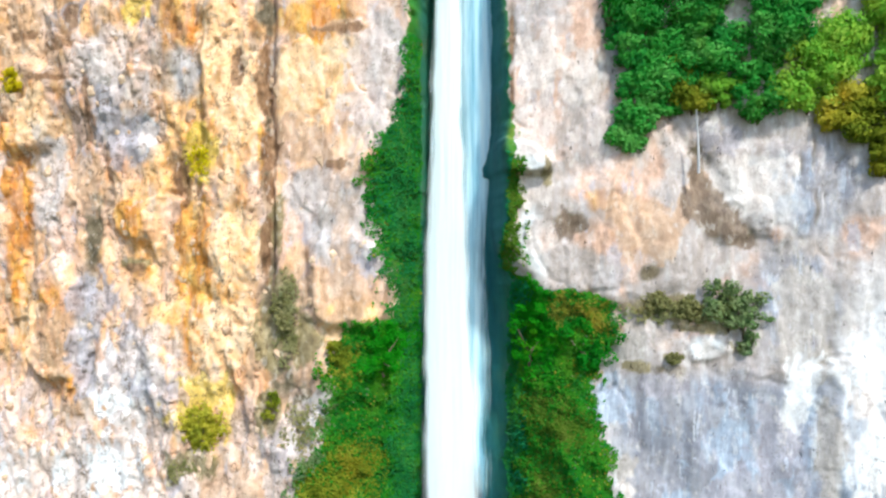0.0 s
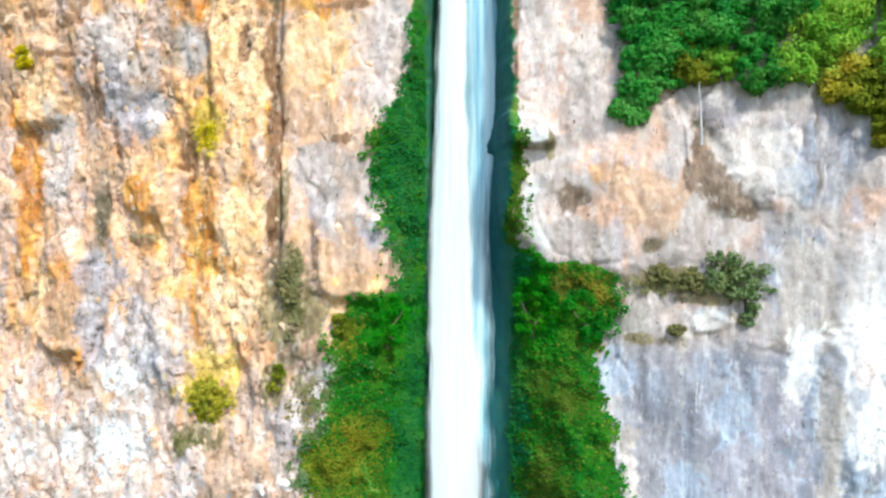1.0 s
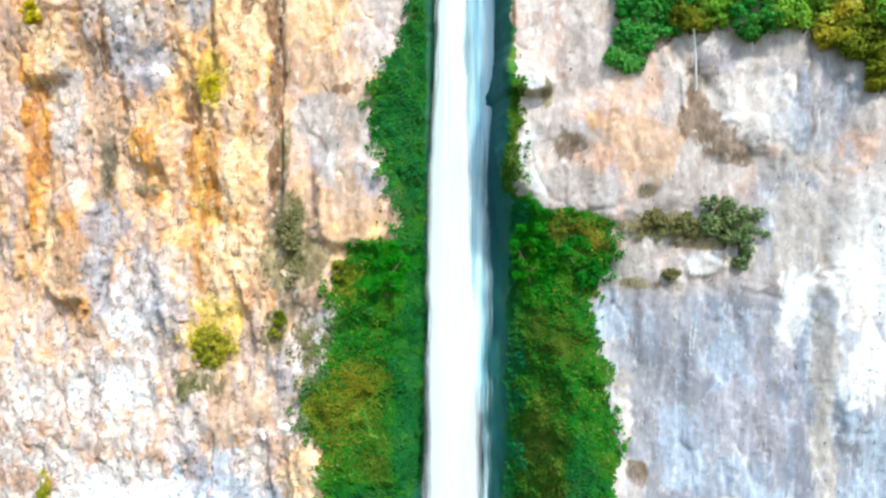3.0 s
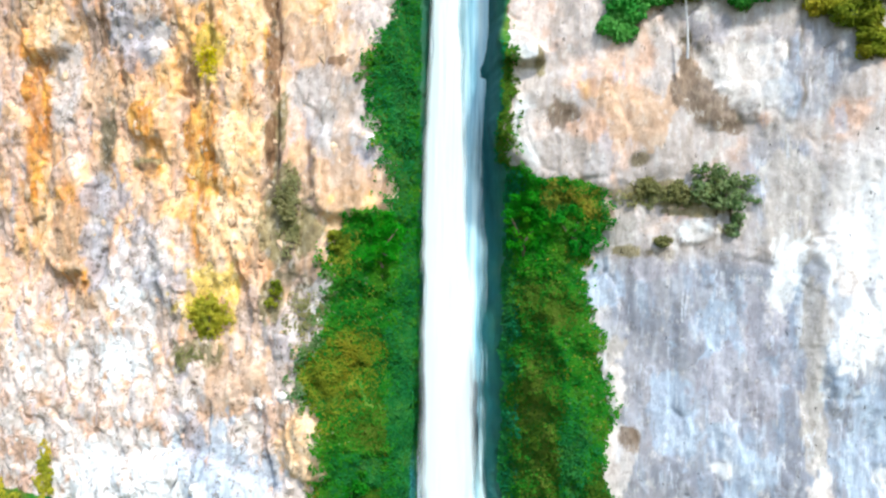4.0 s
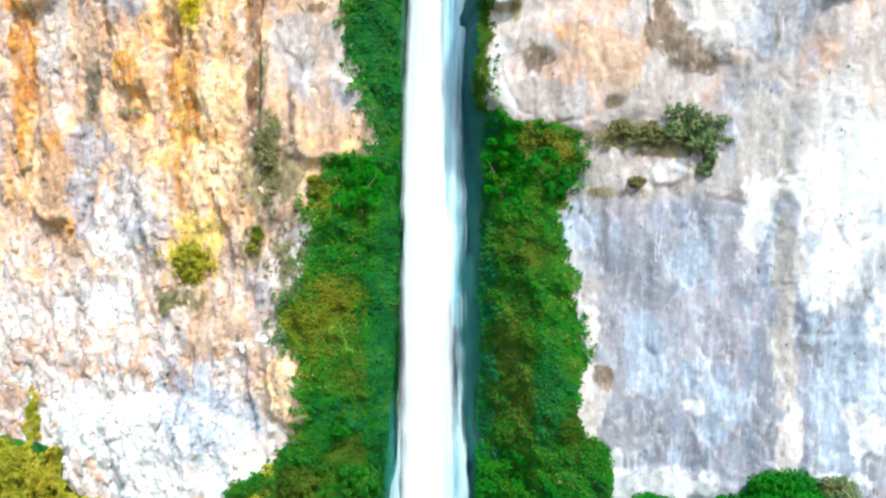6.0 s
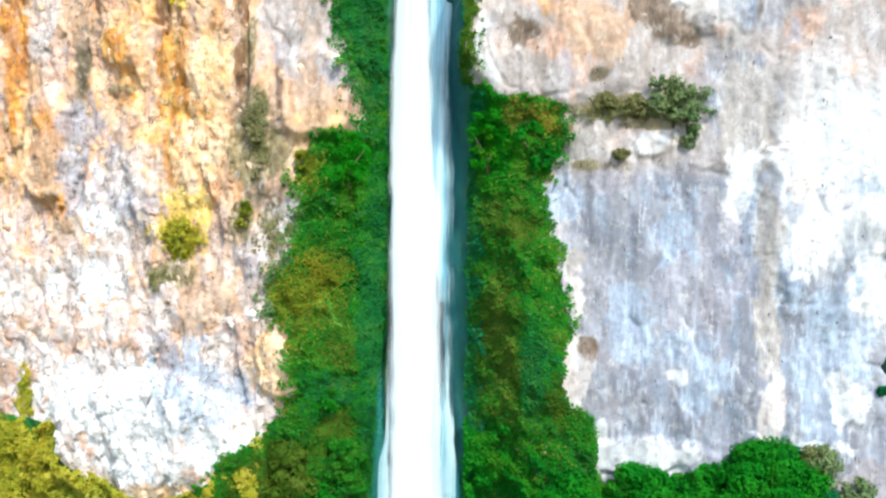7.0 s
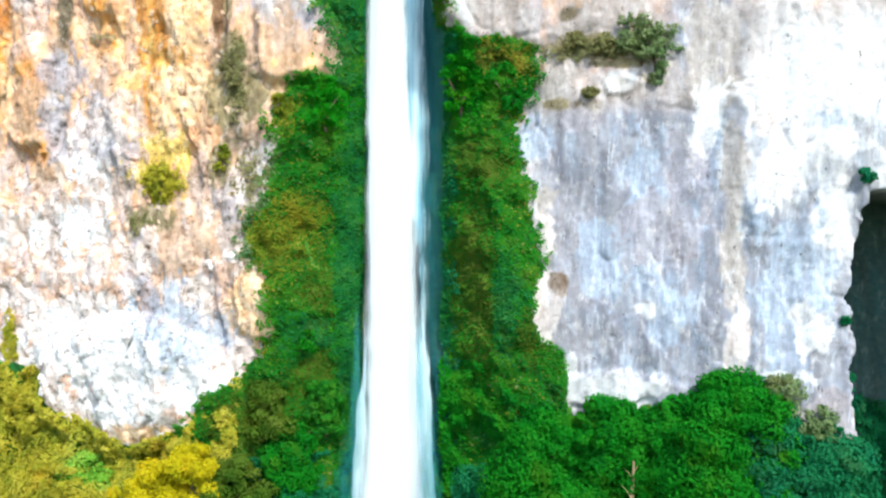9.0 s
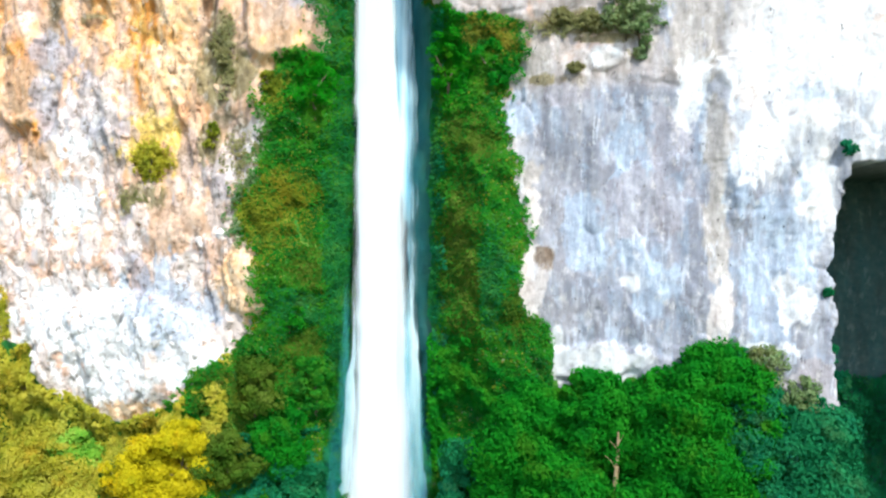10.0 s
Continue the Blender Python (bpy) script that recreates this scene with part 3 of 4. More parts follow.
def cliff_fields(X, Z):
    """Depth behind the cliff's plane (minus: proud of it), the stains and the painted shade, on arrays of places along
    and up the cliff.
    """
    wx = 1.6 * (fbm(X / 2.2, Z / 2.2, 4, 0) - 0.5) + 0.6 * (fbm(X / 0.6, Z / 0.6, 2, 3) - 0.5)
    wz = 2.4 * (fbm(X / 2.2 + 40, Z / 2.6, 4, 1) - 0.5) + 0.6 * (fbm(X / 0.6, Z / 0.6 + 30, 2, 4) - 0.5)
    sway = 3.0 * (fbm(X / 3.2 + 11, Z / 2.4, 3, 5) - 0.5)
    left = edge_at(MOSS_LEFT, Z + wz * 0.6) + wx * 0.8 + sway * 0.25
    right = edge_at(MOSS_RIGHT, Z + wz * 0.6) + wx * 0.8 + 0.45 * sway * smooth(52, 48, Z)
    # The chute behind the water widens gently, without the moss's ragged steps.
    bank_left = sum(edge_at(MOSS_LEFT, Z + d) for d in (-6, -4, -2, 0, 2, 4, 6)) / 7 + wx * 0.8
    bank_right = sum(edge_at(MOSS_RIGHT, Z + d) for d in (-3, -1.5, 0, 1.5, 3)) / 5 + wx * 0.8
    chute = smooth(0.0, 1.0, (X - bank_left) / np.maximum(FALL_X - 1.5 - bank_left, 0.8)) * smooth(0.0, 1.0, (bank_right - X) / np.maximum(bank_right - FALL_X - 2.2, 0.8)) ** 1.8
    rough_left = smooth(6, -6, X) * (1 - 0.8 * smooth(-13.5, -12.8, X) * smooth(-3, -5, X) * smooth(36, 42, Z))
    depth = 5.6 * chute
    depth -= 2.6 * (fbm(X / 11, Z / 14, 3, 2) - 0.5)
    depth -= 1.4 * (fbm(X / 2.6, Z / 6.5, 3, 5) - 0.5) * (0.45 + 0.75 * rough_left)
    keep = 1 - 0.75 * chute
    joints = smooth(0.5, 0.62, fbm(X / 4, Z / 5, 3, 6))
    for scale, tall, amp, seed in ((2.2, 6.0, 0.7, 1), (0.9, 2.2, 0.32, 4), (0.4, 0.8, 0.18, 2)):
        val, dx, dy, rim = cells((X + wx * 0.6) / scale, (Z + wz * 0.6) / tall, seed)
        block = (val - 0.5) + 0.5 * (dx * (val - 0.4) + dy * 0.6)
        depth -= amp * block * keep * (0.3 + 0.7 * rough_left)
        depth += 0.22 * amp * smooth(0.1, 0.0, rim) * keep * joints
    flute = fbm(X / 0.9, Z / 9, 3, 6)
    depth -= 0.34 * (flute - 0.5) * (1 - rough_left) * keep * smooth(46, 42, Z)
    # Rounded slabs and pillars that stand proud of the wall.
    for n, (x, z, rx, rz) in enumerate(FORMS):
        d = (np.abs((X + wx * 0.9 - x) / rx) ** 3 + np.abs((Z + wz * 0.8 - z) / rz) ** 3) ** (1 / 3)
        depth -= (0.5 + 0.3 * (n % 3)) * (0.4 if x > 6 else 1.0) * smooth(1.15, 0.8, d)
    # A deep cleft down the ochre wall, a slanting one, and a white bulge over the foot.
    depth += 0.9 * np.exp(-(((X + wx * 0.2 + 13.0) / 0.35) ** 2)) * smooth(44, 50, Z) * smooth(90, 70, Z)
    depth += 0.35 * np.exp(-(((X + wx * 1.2 - 19.4 + 0.62 * (Z - 53)) / 0.8) ** 2)) * smooth(49.5, 51, Z) * smooth(60, 57, Z)
    bulge = np.clip(1 - ((X + 21) / 9) ** 2 - ((Z - 20) / 6) ** 2, 0, 1)
    depth -= 1.8 * np.sqrt(bulge)
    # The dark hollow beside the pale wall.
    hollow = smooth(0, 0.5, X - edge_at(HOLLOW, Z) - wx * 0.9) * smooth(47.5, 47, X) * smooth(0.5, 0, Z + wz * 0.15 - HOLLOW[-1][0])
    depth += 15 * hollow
    # The wall spreads into rubble below.
    depth -= 0.5 * np.maximum(12 - Z, 0)
    tear = 1.7 * (fbm(X / 0.9 + 7, Z / 1.7, 5, 2) - 0.5) + 0.7 * (fbm(X / 0.35, Z / 0.6 + 5, 2, 6) - 0.5)
    iron, ochre, gry = stain(IRON, X, Z, wx, wz), stain(OCHRE, X, Z, wx, wz), stain(GREY, X, Z, wx, wz)
    white, dark = patch_of([r for r in BLEACH if r[0] < 0], X, Z, tear), stain(DARK, X, Z, wx * 0.4, wz * 0.4)
    white = np.maximum(white, stain([r for r in BLEACH if r[0] > 0], X, Z, wx, wz))
    patch = fbm(X / 1.5, Z / 2.5, 4, 3)
    warm = smooth(2, -10, X) * smooth(24, 40, Z)
    ochre = np.maximum(ochre * (0.6 + 0.4 * smooth(0.35, 0.5, patch)), 0.5 * warm * smooth(0.46, 0.56, patch))
    iron = np.maximum(iron * (0.75 + 0.25 * smooth(0.35, 0.55, patch)), 0.45 * warm * smooth(-11, -13, X) * smooth(0.54, 0.64, fbm(X / 1.0, Z / 4.5, 4, 6)))
    east = smooth(9, 13, X + wx)
    ochre, iron = ochre * (1 - 0.55 * east), iron * (1 - 0.7 * east)
    cold = smooth(8, 12, X) * smooth(42.5, 40.5, Z + wz * 0.5)
    gry = np.maximum(gry * (0.6 + 0.4 * smooth(0.6, 0.45, patch)), 1.0 * cold * (0.7 + 0.3 * smooth(14, 18, X + wx * 1.5 + sway)))
    gry = np.maximum(gry, 0.25 * smooth(0.6, 0.68, fbm(X / 0.9, Z / 3.0 + 9, 4, 7)) * rough_left)
    white = np.maximum(white * (0.45 + 0.55 * smooth(0.38, 0.5, patch)), 0.52 * smooth(-6, -12, X) * smooth(44, 26, Z) * smooth(0.42, 0.5, fbm(X / 1.1, Z / 1.4, 4, 1)))
    white = np.maximum(white, 0.42 * smooth(0.6, 0.7, fbm(X / 0.4, Z / 1.3 + 3, 4, 5)) * (0.6 - 0.1 * cold) * (1 - 0.6 * warm))
    white = np.maximum(white, 0.2 * cold * smooth(0.58, 0.72, fbm(X / 1.3, Z / 3.5 + 3, 4, 7)))
    dark = np.maximum(dark * (0.6 + 0.4 * smooth(0.4, 0.55, fbm(X / 0.7, Z / 0.9, 3, 6))), 0.32 * smooth(0.62, 0.7, fbm(X / 0.8 + 50, Z / 1.6, 4, 2)) * (0.35 + 0.65 * rough_left))
    dark = np.maximum(dark, 0.5 * smooth(0.5, 0.62, fbm(X / 1.4 + 20, Z / 2.2, 4, 1)) * smooth(55, 63, Z) * warm)
    lilac = np.maximum(gry * (1 - east), 0.9 * smooth(3, 6, X) * smooth(39, 42, Z + wz) * smooth(0.28, 0.48, fbm(X / 2.5, Z / 3, 4, 2)) * (1 - 0.9 * np.maximum(iron, ochre)))
    lilac = np.maximum(lilac, cold)
    spots = dict(cream=CREAM, chalk=CHALK, tan=TAN, beige=BEIGE, yellow=YELLOW, slate=SLATE, pale=PALE, khaki=KHAKI, white=WHITE, blue=BLUE, umber=UMBER, brown=BROWN)
    weak = dict(cream=0.85, chalk=0.75, tan=0.75, beige=0.8, slate=0.75, pale=0.68, blue=0.75, white=0.8, yellow=0.8)
    spots = {name: weak.get(name, 0.9) * patch_of(rows, X, Z, tear) for name, rows in spots.items()}
    iron = np.maximum(iron, 0.95 * patch_of(ORANGE, X, Z, tear))
    # Dark streaks, and cracks with their shade put into the colour, in shallow grooves.
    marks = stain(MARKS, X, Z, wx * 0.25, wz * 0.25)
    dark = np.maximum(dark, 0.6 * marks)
    depth += 0.12 * marks
    moss = smooth(-1.7, 1.8, X - left) * smooth(-1.5, 1.2, right - X) * np.maximum(smooth(63, 57, Z + wz * 2), smooth(-4, -2.6, X + wx * 0.4) * (X < 2))
    moss = np.maximum(moss, smooth(2.2, 2.8, X) * smooth(0.0, 0.6, right - X) * smooth(7, 6, X))
    moss = np.maximum(moss, smooth(0.5, -0.5, Z + wz * 0.4 - edge_at(FOOT, X)))
    # Damp rock by the water; the chute wall's shade is painted in too.
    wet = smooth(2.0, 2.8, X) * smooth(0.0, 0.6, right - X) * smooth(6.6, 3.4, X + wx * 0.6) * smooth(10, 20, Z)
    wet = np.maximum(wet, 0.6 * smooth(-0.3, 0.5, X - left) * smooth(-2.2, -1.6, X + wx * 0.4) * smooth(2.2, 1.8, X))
    # Shade inside the hollow is put into the colour, teal over dark, without patches.
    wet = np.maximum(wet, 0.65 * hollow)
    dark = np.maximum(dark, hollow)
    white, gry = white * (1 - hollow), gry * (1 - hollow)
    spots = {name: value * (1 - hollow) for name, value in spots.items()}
    return depth, dict(iron=iron, ochre=ochre, grey=gry * east, bleach=white, dark=dark, moss=moss, wet=wet, lilac=lilac, fleck=0.3 + 0.7 * rough_left, **spots)


def spaced(*runs):
    return np.unique(np.concatenate([np.arange(a, b, s) for a, b, s in runs]))


xs = spaced((-400, -60, 10), (-60, -38, 1.0), (-38, 48, 0.15), (48, 70, 1.0), (70, 401, 10))
zs = spaced((-2, 4, 0.8), (4, 70, 0.15), (70, 80.2, 0.4))
GX, GZ = np.meshgrid(xs, zs)
GX, GZ = GX.astype(float), GZ.astype(float)
DEPTH, FIELDS = cliff_fields(GX, GZ)
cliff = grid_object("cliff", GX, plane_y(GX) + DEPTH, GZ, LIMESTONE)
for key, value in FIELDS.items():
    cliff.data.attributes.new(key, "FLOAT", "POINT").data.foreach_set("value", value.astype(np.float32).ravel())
tagged(cliff, "sheer pale limestone cliff with ochre, iron and grey stains", "cliff", kind="structure")


def face_y(x, z):
    """The cliff's surface at one place."""
    d, _ = cliff_fields(np.array([[float(x)]]), np.array([[float(z)]]))
    return plane_y(x) + float(d[0, 0])


# ---- the ground below and the plateau above ----
def ground_height(X, Y):
    gap = plane_y(X) - Y
    near = np.clip(7 - 0.3 * gap, 0, 7)
    return near + 1.6 * (fbm(X / 9, Y / 9, 4, 1) - 0.5) * smooth(3000, 300, np.hypot(X, Y)) - 0.6


gx = spaced((-4000, -400, 400), (-400, -80, 20), (-80, 80, 1.5), (80, 400, 20), (400, 4001, 400))
gy = spaced((-4000, -400, 400), (-400, -60, 20), (-60, 20, 4), (20, 76, 1.2), (76, 400, 40), (400, 4001, 400))
HX, HY = np.meshgrid(gx.astype(float), gy.astype(float))
ground = grid_object("ground", HX, HY, ground_height(HX, HY), SOIL)
tagged(ground, "dark green and brown valley floor rising to the cliff foot", "ground", kind="structure")
px = spaced((-400, -60, 10), (-60, -38, 1.0), (-38, 48, 0.45), (48, 70, 1.0), (70, 401, 10)).astype(float)
py = np.array([0.0, 1, 2, 6, 15, 40, 100, 300, 1500, 4000])
PX, PY = np.meshgrid(px, py)
RIM = plane_y(PX) + cliff_fields(PX, np.full(PX.shape, zs[-1]))[0]
plateau = grid_object("plateau_ground", PX, RIM + PY, zs[-1] + 3.0 * (fbm(PX / 20, PY / 20, 3, 2) - 0.3) * smooth(0, 12, PY), SOIL)
tagged(plateau, "overgrown plateau above the cliff", "ground", kind="structure")


# ---- the waterfall ----
def fall_sheet(name, left, right, zs_, off, mat, parent, seed, columns, bulge, wobble, fade, top, gap=0.0, label=""):
    """A closed body of falling water between two edges, each rows of (z, x)."""
    z = np.linspace(zs_[0], zs_[1], 420)
    u = np.linspace(0, 1, columns)
    U, Zg = np.meshgrid(u, z)
    L, R = edge_at(left, Zg), edge_at(right, Zg)
    L = L + wobble * (fbm(Zg / 3.5, Zg * 0 + seed, 4, seed) - 0.5)
    R = R + wobble * (fbm(Zg / 3.0 + 9, Zg * 0 + seed, 4, seed + 1) - 0.5)
    Xg = L + (R - L) * U
    rope = fbm(Xg / 0.28 + 31 * seed, Zg / 7, 3, seed) - 0.5
    base = plane_y(Xg) + off + 2.4 * np.clip((Zg - 72) / 8, 0, 2) ** 2
    front = base - bulge * np.sin(np.pi * np.clip(U, 0, 1)) ** 0.6 - 0.5 * bulge * rope
    ring = np.concatenate([front, (base + 0.06)[:, ::-1]], 1)
    ringx = np.concatenate([Xg, Xg[:, ::-1]], 1)
    ringz = np.concatenate([Zg, Zg[:, ::-1]], 1)
    ob = grid_object(name, ringx, ring, ringz, mat, parent)
    ends = smooth(0, fade, U) * smooth(0, fade, 1 - U) * smooth(zs_[1], zs_[1] - top, Zg) * (1 - gap * np.exp(-(((Xg - 0.6) / 2.4) ** 4)))
    ob.data.attributes.new("body", "FLOAT", "POINT").data.foreach_set("value", np.concatenate([ends, ends[:, ::-1]], 1).astype(np.float32).ravel())
    if label:
        tagged(ob, label)
    return ob


waterfall = tagged(new("waterfall"), "tall narrow white waterfall dropping free down a mossy chute", "waterfall")
LEFT = [(2, -3.2), (9, -2.5), (14, -1.95), (22, -1.6), (30, -1.5), (38, -1.65), (50, -1.45), (60, -1.05), (66, -0.8), (86, -0.6)]
RIGHT = [(2, 3.9), (9, 3.3), (14, 2.8), (22, 2.5), (30, 2.35), (38, 2.3), (50, 1.75), (60, 1.35), (66, 1.3), (86, 1.3)]
VEIL_R = [(2, 4.6), (14, 4.1), (22, 3.7), (30, 3.7), (38, 3.6), (50, 3.4), (57, 5.2), (66, 5.4), (86, 5.0)]
fall_sheet("main_stream", LEFT, RIGHT, (1, 80.5), 4.0, FROTH, waterfall, 1, 46, 0.26, 0.4, 0.22, 0.1)
fall_sheet("mist", [(z, x - 0.05 - 0.005 * max(60 - z, 0)) for z, x in LEFT], [(z, x + 0.25 + 0.009 * max(60 - z, 0)) for z, x in RIGHT], (1, 80), 3.2, MIST, waterfall, 7, 40, 0.25, 0.5, 0.3, 0.1, 0.0, "soft mist round the stream")
fall_sheet("side_veil", [(z, x - 1.0) for z, x in RIGHT], VEIL_R, (1, 80), 4.35, VEIL, waterfall, 2, 30, 0.25, 0.6, 0.55, 0.1, 0.0, "thin blue-white veil of water")
fall_sheet("fringe", [(1, -4.6), (10, -3.4), (16, -2.7), (24, -2.2), (32, -1.9)], [(1, -1.6), (10, -1.5), (16, -1.3), (32, -1.2)], (1, 32), 3.7, WISP, waterfall, 4, 20, 0.2, 0.8, 0.5, 20, 0.0, "ragged blue-white fringe of water")
fall_sheet("fringe", [(1, 2.2), (10, 2.2), (18, 2.0), (34, 1.8)], [(1, 6.0), (10, 5.0), (18, 4.3), (34, 3.4)], (1, 34), 3.7, WISP, waterfall, 5, 20, 0.2, 0.8, 0.5, 18, 0.0, "ragged blue-white fringe of water")
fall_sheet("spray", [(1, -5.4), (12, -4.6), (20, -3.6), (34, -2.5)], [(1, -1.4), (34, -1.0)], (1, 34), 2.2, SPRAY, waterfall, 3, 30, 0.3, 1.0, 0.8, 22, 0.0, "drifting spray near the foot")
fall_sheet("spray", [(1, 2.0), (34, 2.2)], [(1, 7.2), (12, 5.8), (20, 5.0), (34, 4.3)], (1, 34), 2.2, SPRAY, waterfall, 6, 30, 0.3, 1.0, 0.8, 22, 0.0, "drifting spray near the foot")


# ---- plants ----
def leaf_quads(p, a, nrm, size):
    """Folded leaves at the places p, pointing along a. Returns places and triangles."""
    a = a / (np.linalg.norm(a, axis=1)[:, None] + 1e-9)
    b = np.cross(a, nrm)
    b /= np.linalg.norm(b, axis=1)[:, None] + 1e-9
    up = np.cross(b, a)
    s = size[:, None]
    tip, side, mid = p + a * s, b * s * 0.4, p + a * s * 0.4 + up * s * 0.12
    v = np.stack([p - a * s * 0.4, mid - side, tip, mid + side], 1)
    base = np.arange(len(v))[:, None] * 4
    return v.reshape(-1, 3), np.concatenate([base + np.array([0, 1, 2]), base + np.array([0, 2, 3])], 0)


def leaf_cloud(rng, clumps, per, size):
    """Leaves in clumps: rows of centre and radii."""
    ps, ds = [], []
    for c, r in clumps:
        n = int(per * (r[0] * r[2]) ** 0.9) + 12
        d = rng.normal(size=(n, 3))
        d /= np.linalg.norm(d, axis=1)[:, None]
        ps.append(np.array(c) + d * rng.uniform(0.62, 1.22, n)[:, None] * np.array(r))
        ds.append(d)
    p, d = np.concatenate(ps), np.concatenate(ds)
    a = np.cross(d, rng.normal(size=p.shape)) + np.array([0, 0, -0.3])
    nrm = d + 0.2 * rng.normal(size=p.shape) + np.array([0.1, -0.5, 0.5])
    return leaf_quads(p, a, nrm, size * rng.uniform(0.55, 1.6, len(p)))


def limb(bm, a, b, ra, rb, sides=6, bend=0.15, rng=None):
    """A tapered, slightly bent branch."""
    a, b = Vector(a), Vector(b)
    way = (b - a).normalized()
    s = way.orthogonal().normalized()
    t = way.cross(s)
    rows = []
    for k in range(5):
        u = k / 4
        c = a.lerp(b, u) + s * bend * math.sin(u * math.pi) * (b - a).length
        r = ra + (rb - ra) * u
        rows.append([bm.verts.new(c + (s * math.cos(q) + t * math.sin(q)) * r) for q in [2 * math.pi * i / sides for i in range(sides)]])
    for r0, r1 in zip(rows, rows[1:]):
        for i in range(sides):
            bm.faces.new((r0[i], r0[(i + 1) % sides], r1[(i + 1) % sides], r1[i]))
    bm.faces.new(rows[-1])
    bm.faces.new(rows[0][::-1])


def plant(name, label, category, foot, width, height, mat, seed, trunk=0.35, clumps=30, per=170, leaf=0.32, depth=0.6, group="", fluff=1.05):
    """A tree or bush: a trunk, limbs and a crown of leaf clumps. foot is where it roots; the crown is width by height."""
    rng = np.random.RandomState(seed)
    ob = tagged(new(name), label, category, group)
    ob.location = foot
    th = height * trunk
    bm = bmesh.new()
    r0 = 0.028 * height + 0.03
    fork = Vector((rng.uniform(-0.08, 0.08) * width, -0.1 * width, th + 0.15 * height))
    limb(bm, (0, 0.3, -0.4), fork, r0, r0 * 0.6, 8, rng.uniform(-0.08, 0.08))
    part("trunk" if category == "tree" else "stem", bm, BARK, ob)
    rows = []
    lean = rng.uniform(-0.15, 0.15)
    for k in range(clumps):
        u = rng.uniform(0.0, 1.0)
        ang = k * 2.4 + rng.uniform(-0.6, 0.6)
        ring = math.sqrt(max(1 - (1.7 * u - 0.75) ** 2, 0.05)) * rng.uniform(0.25, 1.1)
        c = np.array([(math.cos(ang) * ring * 0.46 + lean * u) * width, (math.sin(ang) * ring * 0.45 * depth - 0.25 * depth) * width, th + (0.02 + 0.93 * u) * (height - th)])
        s = fluff * width * 0.085 * rng.uniform(0.5, 1.0) * (1 + rng.exponential(0.6))
        rows.append((c, (s * rng.uniform(0.8, 1.4), s, s * rng.uniform(0.6, 1.1))))
    for k in range(4):
        c = rows[(k * clumps) // 4][0]
        bm = bmesh.new()
        limb(bm, fork * 0.92, c, r0 * 0.55, r0 * 0.15, 5, rng.uniform(-0.12, 0.12))
        part("limb", bm, BARK, ob)
    co, faces = leaf_cloud(rng, rows, per, leaf)
    mesh_object("crown", co, faces, mat, ob)
    return ob


HUE = {LEAF_GREEN: "bright green", LEAF_FRESH: "fresh green", LEAF_DEEP: "dark blue-green", LEAF_LIME: "light yellow-green", LEAF_OLIVE: "olive-yellow", LEAF_YELLOW: "yellow", LEAF_MUSTARD: "mustard-green", LEAF_DULL: "dull grey-green", LEAF_TEAL: "blue-green", MOSS_BROWN: "brown-olive", MOSS: "mossy green"}

# Trees on the high ledge.
for n, (x, z, w, h, mat) in enumerate([
    (13.3, 62.0, 4.6, 5.5, LEAF_FRESH), (13.3, 57.6, 3.2, 4.8, LEAF_FRESH), (12.9, 56.9, 2.4, 2.2, LEAF_FRESH), (15.9, 60.3, 4.8, 5.4, LEAF_FRESH),
    (15.0, 59.0, 3.2, 3.6, LEAF_FRESH), (16.9, 59.3, 3.4, 3.8, LEAF_MUSTARD), (18.5, 59.4, 2.6, 2.6, LEAF_LIME), (18.1, 61.6, 5.0, 5.5, LEAF_FRESH),
    (21.2, 58.5, 4.0, 5.4, LEAF_FRESH), (19.6, 62.4, 2.2, 2.6, LEAF_DULL), (24.0, 58.7, 4.0, 5.6, LEAF_LIME), (22.5, 63.2, 5.0, 5.0, LEAF_FRESH), (26.2, 61.2, 3.8, 4.2, LEAF_LIME),
    (26.2, 57.7, 3.2, 3.2, LEAF_OLIVE), (27.7, 56.6, 3.2, 4.6, LEAF_MUSTARD), (28.6, 54.6, 2.4, 3.4, LEAF_MUSTARD), (29.6, 58.5, 4.0, 6.0, LEAF_LIME),
    (13.5, 66.2, 5.5, 6.0, LEAF_GREEN), (18.5, 66.0, 6.0, 6.0, LEAF_FRESH), (24.5, 66.4, 6.0, 6.0, LEAF_LIME), (29.4, 64.0, 5.5, 6.0, LEAF_LIME),
]):
    plant("tree", HUE[mat] + " leafy tree clinging to a high cliff ledge", "tree", (x, face_y(x, z), z), w, h, mat, 10 + n, 0.1, 66, 620, 0.165, depth=0.4, group="trees on the high ledge")

# Bushes on the wall.
def bushes(rows, seed):
    for n, (x, z, w, h, mat, label) in enumerate(rows):
        lean_out = 0.25 if mat is LEAF_VIVID else 0.0
        plant("bush", label, "bush", (x, face_y(x, z) - lean_out, z), w, h, mat, seed + n, 0.05, 34, 260, 0.17, fluff=0.85)


